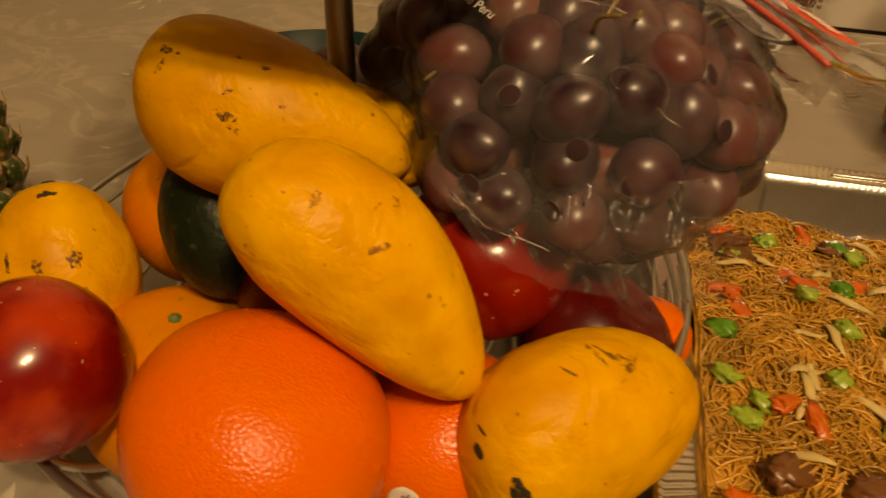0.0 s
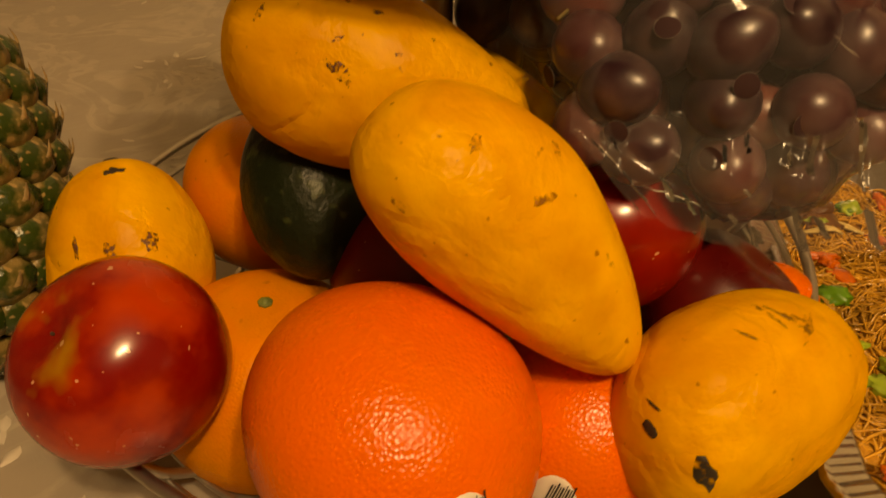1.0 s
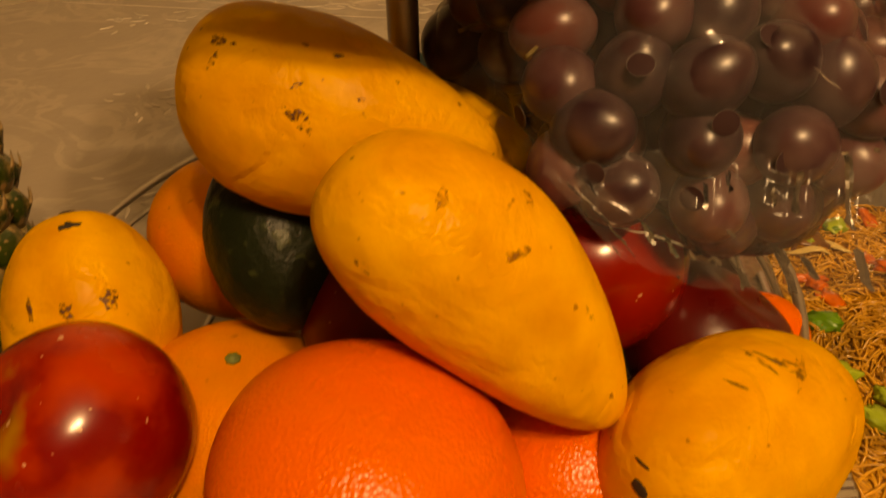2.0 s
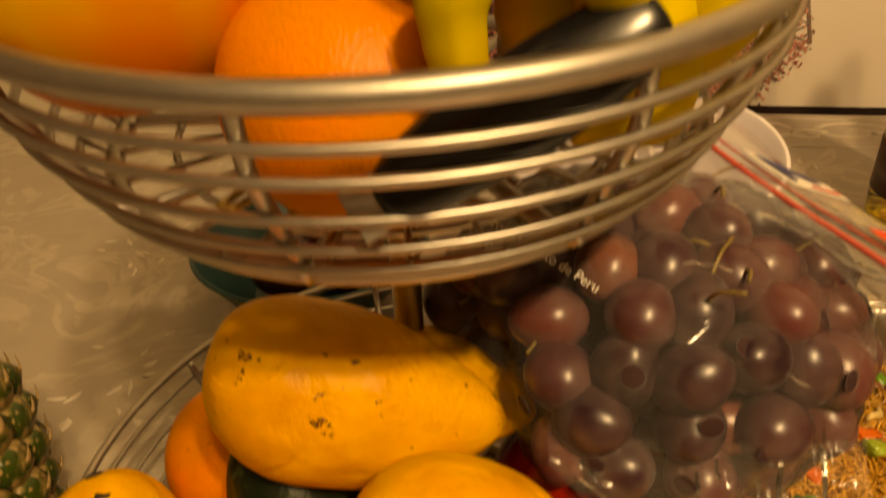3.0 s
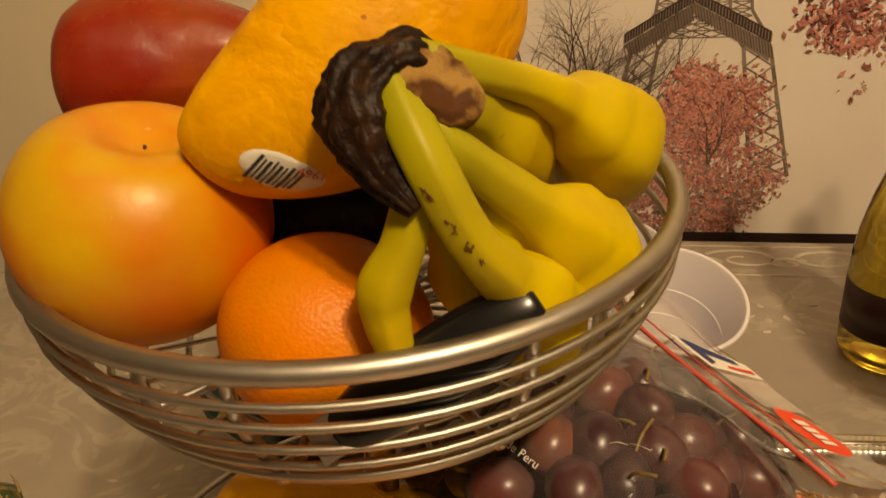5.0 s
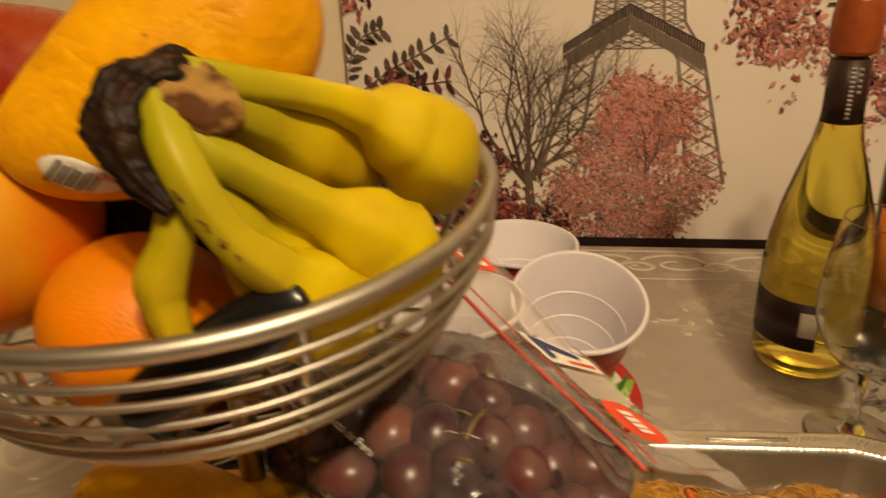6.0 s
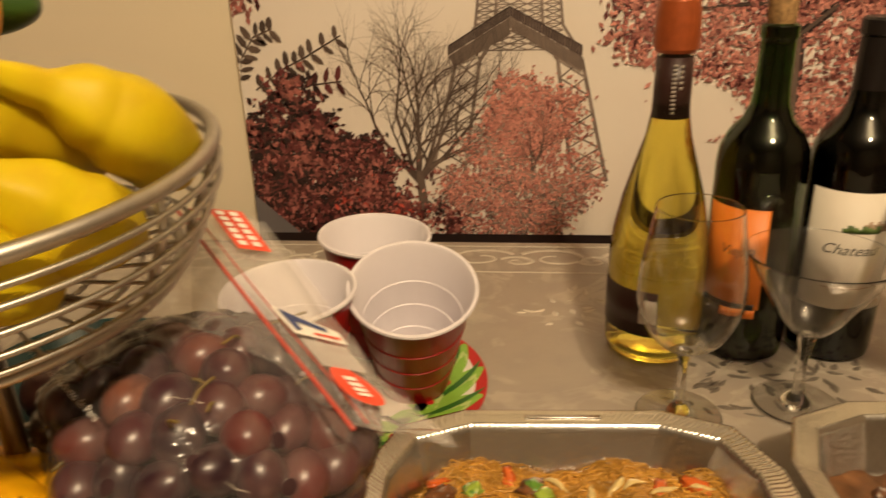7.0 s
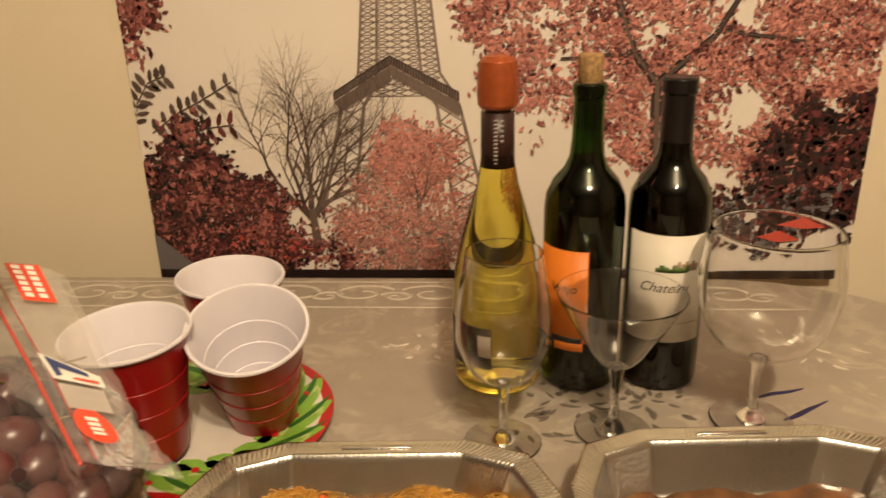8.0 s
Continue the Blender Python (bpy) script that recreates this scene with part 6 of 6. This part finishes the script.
def strip_mark(name, corners, mat, label="", up=0.0060):
    bm = bmesh.new()
    n = 8
    rows = []
    for i in range(n + 1):
        a, b2 = i / n, i / n
        lo = [corners[0][k] + (corners[1][k] - corners[0][k]) * a for k in (0, 1)]
        hi = [corners[3][k] + (corners[2][k] - corners[3][k]) * b2 for k in (0, 1)]
        rows.append([bm.verts.new(zip_at(*lo) + Vector((0, 0, up))), bm.verts.new(zip_at(*hi) + Vector((0, 0, up)))])
    for p, q in zip(rows, rows[1:]):
        bm.faces.new((p[0], q[0], q[1], p[1]))
    bmesh.ops.recalc_face_normals(bm, faces=bm.faces)
    return part(name, bm, mat, bag, label)


def strip_oval(name, centre, half, mat, label="", up=0.0060):
    """A printed oval on the strip."""
    bm = bmesh.new()
    ringv = [bm.verts.new(zip_at(centre[0] + half[0] * math.cos(k * math.pi / 14), centre[1] + half[1] * math.sin(k * math.pi / 14)) + Vector((0, 0, up))) for k in range(28)]
    bm.faces.new(ringv)
    bmesh.ops.triangulate(bm, faces=bm.faces)
    bmesh.ops.recalc_face_normals(bm, faces=bm.faces)
    return part(name, bm, mat, bag, label)


strip_mark("printed_patch", [(0.01, 0.36), (0.13, 0.36), (0.13, 0.80), (0.01, 0.80)], PRINT_RED, "red printed patch with pale lettering")
for k in range(2):
    for j in range(6):
        strip_mark("letter_bar", [(0.018 + 0.018 * j, 0.42 + 0.18 * k), (0.031 + 0.018 * j, 0.42 + 0.18 * k), (0.031 + 0.018 * j, 0.53 + 0.18 * k), (0.018 + 0.018 * j, 0.53 + 0.18 * k)], PRINT_WHITE, up=0.0066)
strip_mark("logo_patch", [(0.300, 0.16), (0.400, 0.20), (0.415, 0.86), (0.365, 0.86)], PRINT_WHITE, "white patch with a blue arrow shape")
strip_mark("logo_arrow", [(0.312, 0.22), (0.345, 0.24), (0.378, 0.70), (0.362, 0.70)], PRINT_BLUE, up=0.0066)
strip_mark("logo_arrow", [(0.345, 0.24), (0.392, 0.26), (0.385, 0.34), (0.352, 0.33)], PRINT_BLUE, up=0.0068)
strip_mark("logo_bar", [(0.388, 0.48), (0.396, 0.46), (0.404, 0.80), (0.392, 0.80)], PRINT_RED, up=0.0066)
strip_mark("pale_panel", [(0.42, 0.22), (0.56, 0.20), (0.56, 0.78), (0.43, 0.80)], film("printed_haze", (0.92, 0.80, 0.76), 0.45), "pale pink printed panel")
strip_oval("code_patch", (0.68, 0.42), (0.135, 0.24), PRINT_RED, "red printed oval with a pale code")
for j in range(4):
    strip_mark("letter_bar", [(0.615 + 0.035 * j, 0.34), (0.640 + 0.035 * j, 0.34), (0.640 + 0.035 * j, 0.50), (0.615 + 0.035 * j, 0.50)], PRINT_WHITE, up=0.0066)


def lettering(name, words, size, m, mat, parent):
    """Words in the built-in font, as thin mesh."""
    curve = bpy.data.curves.new(name, "FONT")
    curve.body, curve.size, curve.extrude = words, size, 0.0
    tmp = bpy.data.objects.new(name, curve)
    data = bpy.data.meshes.new_from_object(tmp)
    bpy.data.objects.remove(tmp)
    data.materials.append(mat)
    ob = new(name, data)
    ob.parent, ob.matrix_basis = parent, m
    return ob


a0, a1 = Vector((-0.034, 0.310, 0.2035)), Vector((-0.006, 0.291, 0.196))
xdir = (a1 - a0).normalized()
zdir = Vector((-0.25, -0.55, 0.8))
zdir = (zdir - xdir * zdir.dot(xdir)).normalized()
ydir = zdir.cross(xdir)
turn = Matrix((xdir, ydir, zdir)).transposed().to_4x4()
lettering("origin_text", "Producto de Peru", 0.0046, Matrix.Translation(a0) @ turn, PRINT_WHITE, bag)
lettering("origin_text", "Produit du Pérou", 0.0046, Matrix.Translation(a0 - xdir * 0.034) @ turn, PRINT_WHITE, bag)



# ---- pineapple ----
PINE_EYE = skin("pineapple_eye", (0.028, 0.050, 0.008), (0.26, 0.18, 0.065), (0.34, 0.23, 0.09), rough=0.26, blush_scale=70, blush_range=(0.44, 0.58), grain=400, relief=1.0, dot_scale=260, dot_range=(0.62, 0.7))
PINE_BRACT = plain("pineapple_bract", (0.42, 0.28, 0.12), 0.6, grain=300, vary=0.6)
PINE_CORE = plain("pineapple_core", (0.030, 0.045, 0.010), 0.5, grain=200, vary=0.5)
pine = thing("pineapple", "green and tan pineapple standing beside the fruit stand", "pineapple", axis_pose((-0.2600, 0.2500, 0.0175), (-0.2956, 0.3040, 0.156)))
PINE_H, PINE_R = 0.155, 0.052


def pine_r(z):
    u = z / PINE_H
    return PINE_R * max(1 - abs(2 * u - 0.98) ** 2.6, 0.02) ** 0.5


part("core", lathe([(0, 0.0)] + [(pine_r(PINE_H * k / 16) - 0.004, PINE_H * k / 16) for k in range(17)] + [(0, PINE_H)], 40), PINE_CORE, pine)
eye = bmesh.new()
bmesh.ops.create_uvsphere(eye, u_segments=10, v_segments=6, radius=1.0)
for v in eye.verts:
    n = v.co.copy()
    v.co = Vector((n.x * 0.0118 * (1.12 if abs(n.y) < 0.5 else 0.85), n.y * 0.0112, max(n.z, -0.2) * 0.0065 + 0.0022 * math.exp(-((n.x**2 + n.y**2) / 0.06)) * (n.z > 0)))
eye_mesh = mesh_of("eye", eye, PINE_EYE)
thorn = tube(smooth_path([(0, -0.003, 0.004), (0, 0.001, 0.0085), (0.0006, 0.007, 0.0095)], 3), [0.0022, 0.0021, 0.0019, 0.0016, 0.0012, 0.0007, 0.0002], False, 6, flat=0.4)
thorn_mesh = mesh_of("bract", thorn, PINE_BRACT)
for rowk in range(-2, 10):
    z = 0.009 + rowk * 0.0148 if rowk >= 0 else (0.0005, 0.003)[rowk + 2]
    count = 15 if rowk > 0 else (1, 6, 12)[rowk + 2]
    for k in range(count):
        a = 2 * math.pi * (k + 0.5 * (rowk % 2)) / count + 0.08 * rowk
        r = pine_r(z) - 0.003 if rowk > -2 else 0.0
        slope = (pine_r(z + 0.004) - pine_r(z - 0.004)) / 0.008
        out = Vector((math.cos(a), math.sin(a), 0))
        side = Vector((-math.sin(a), math.cos(a), 0))
        face = (out - Vector((0, 0, slope))).normalized()
        m = Matrix((side, face.cross(side), face)).transposed().to_4x4()
        m.translation = out * r + Vector((0, 0, z))
        for name, data in (("eye", eye_mesh), ("bract", thorn_mesh)):
            o = new(name, data)
            o.parent, o.matrix_basis = pine, m
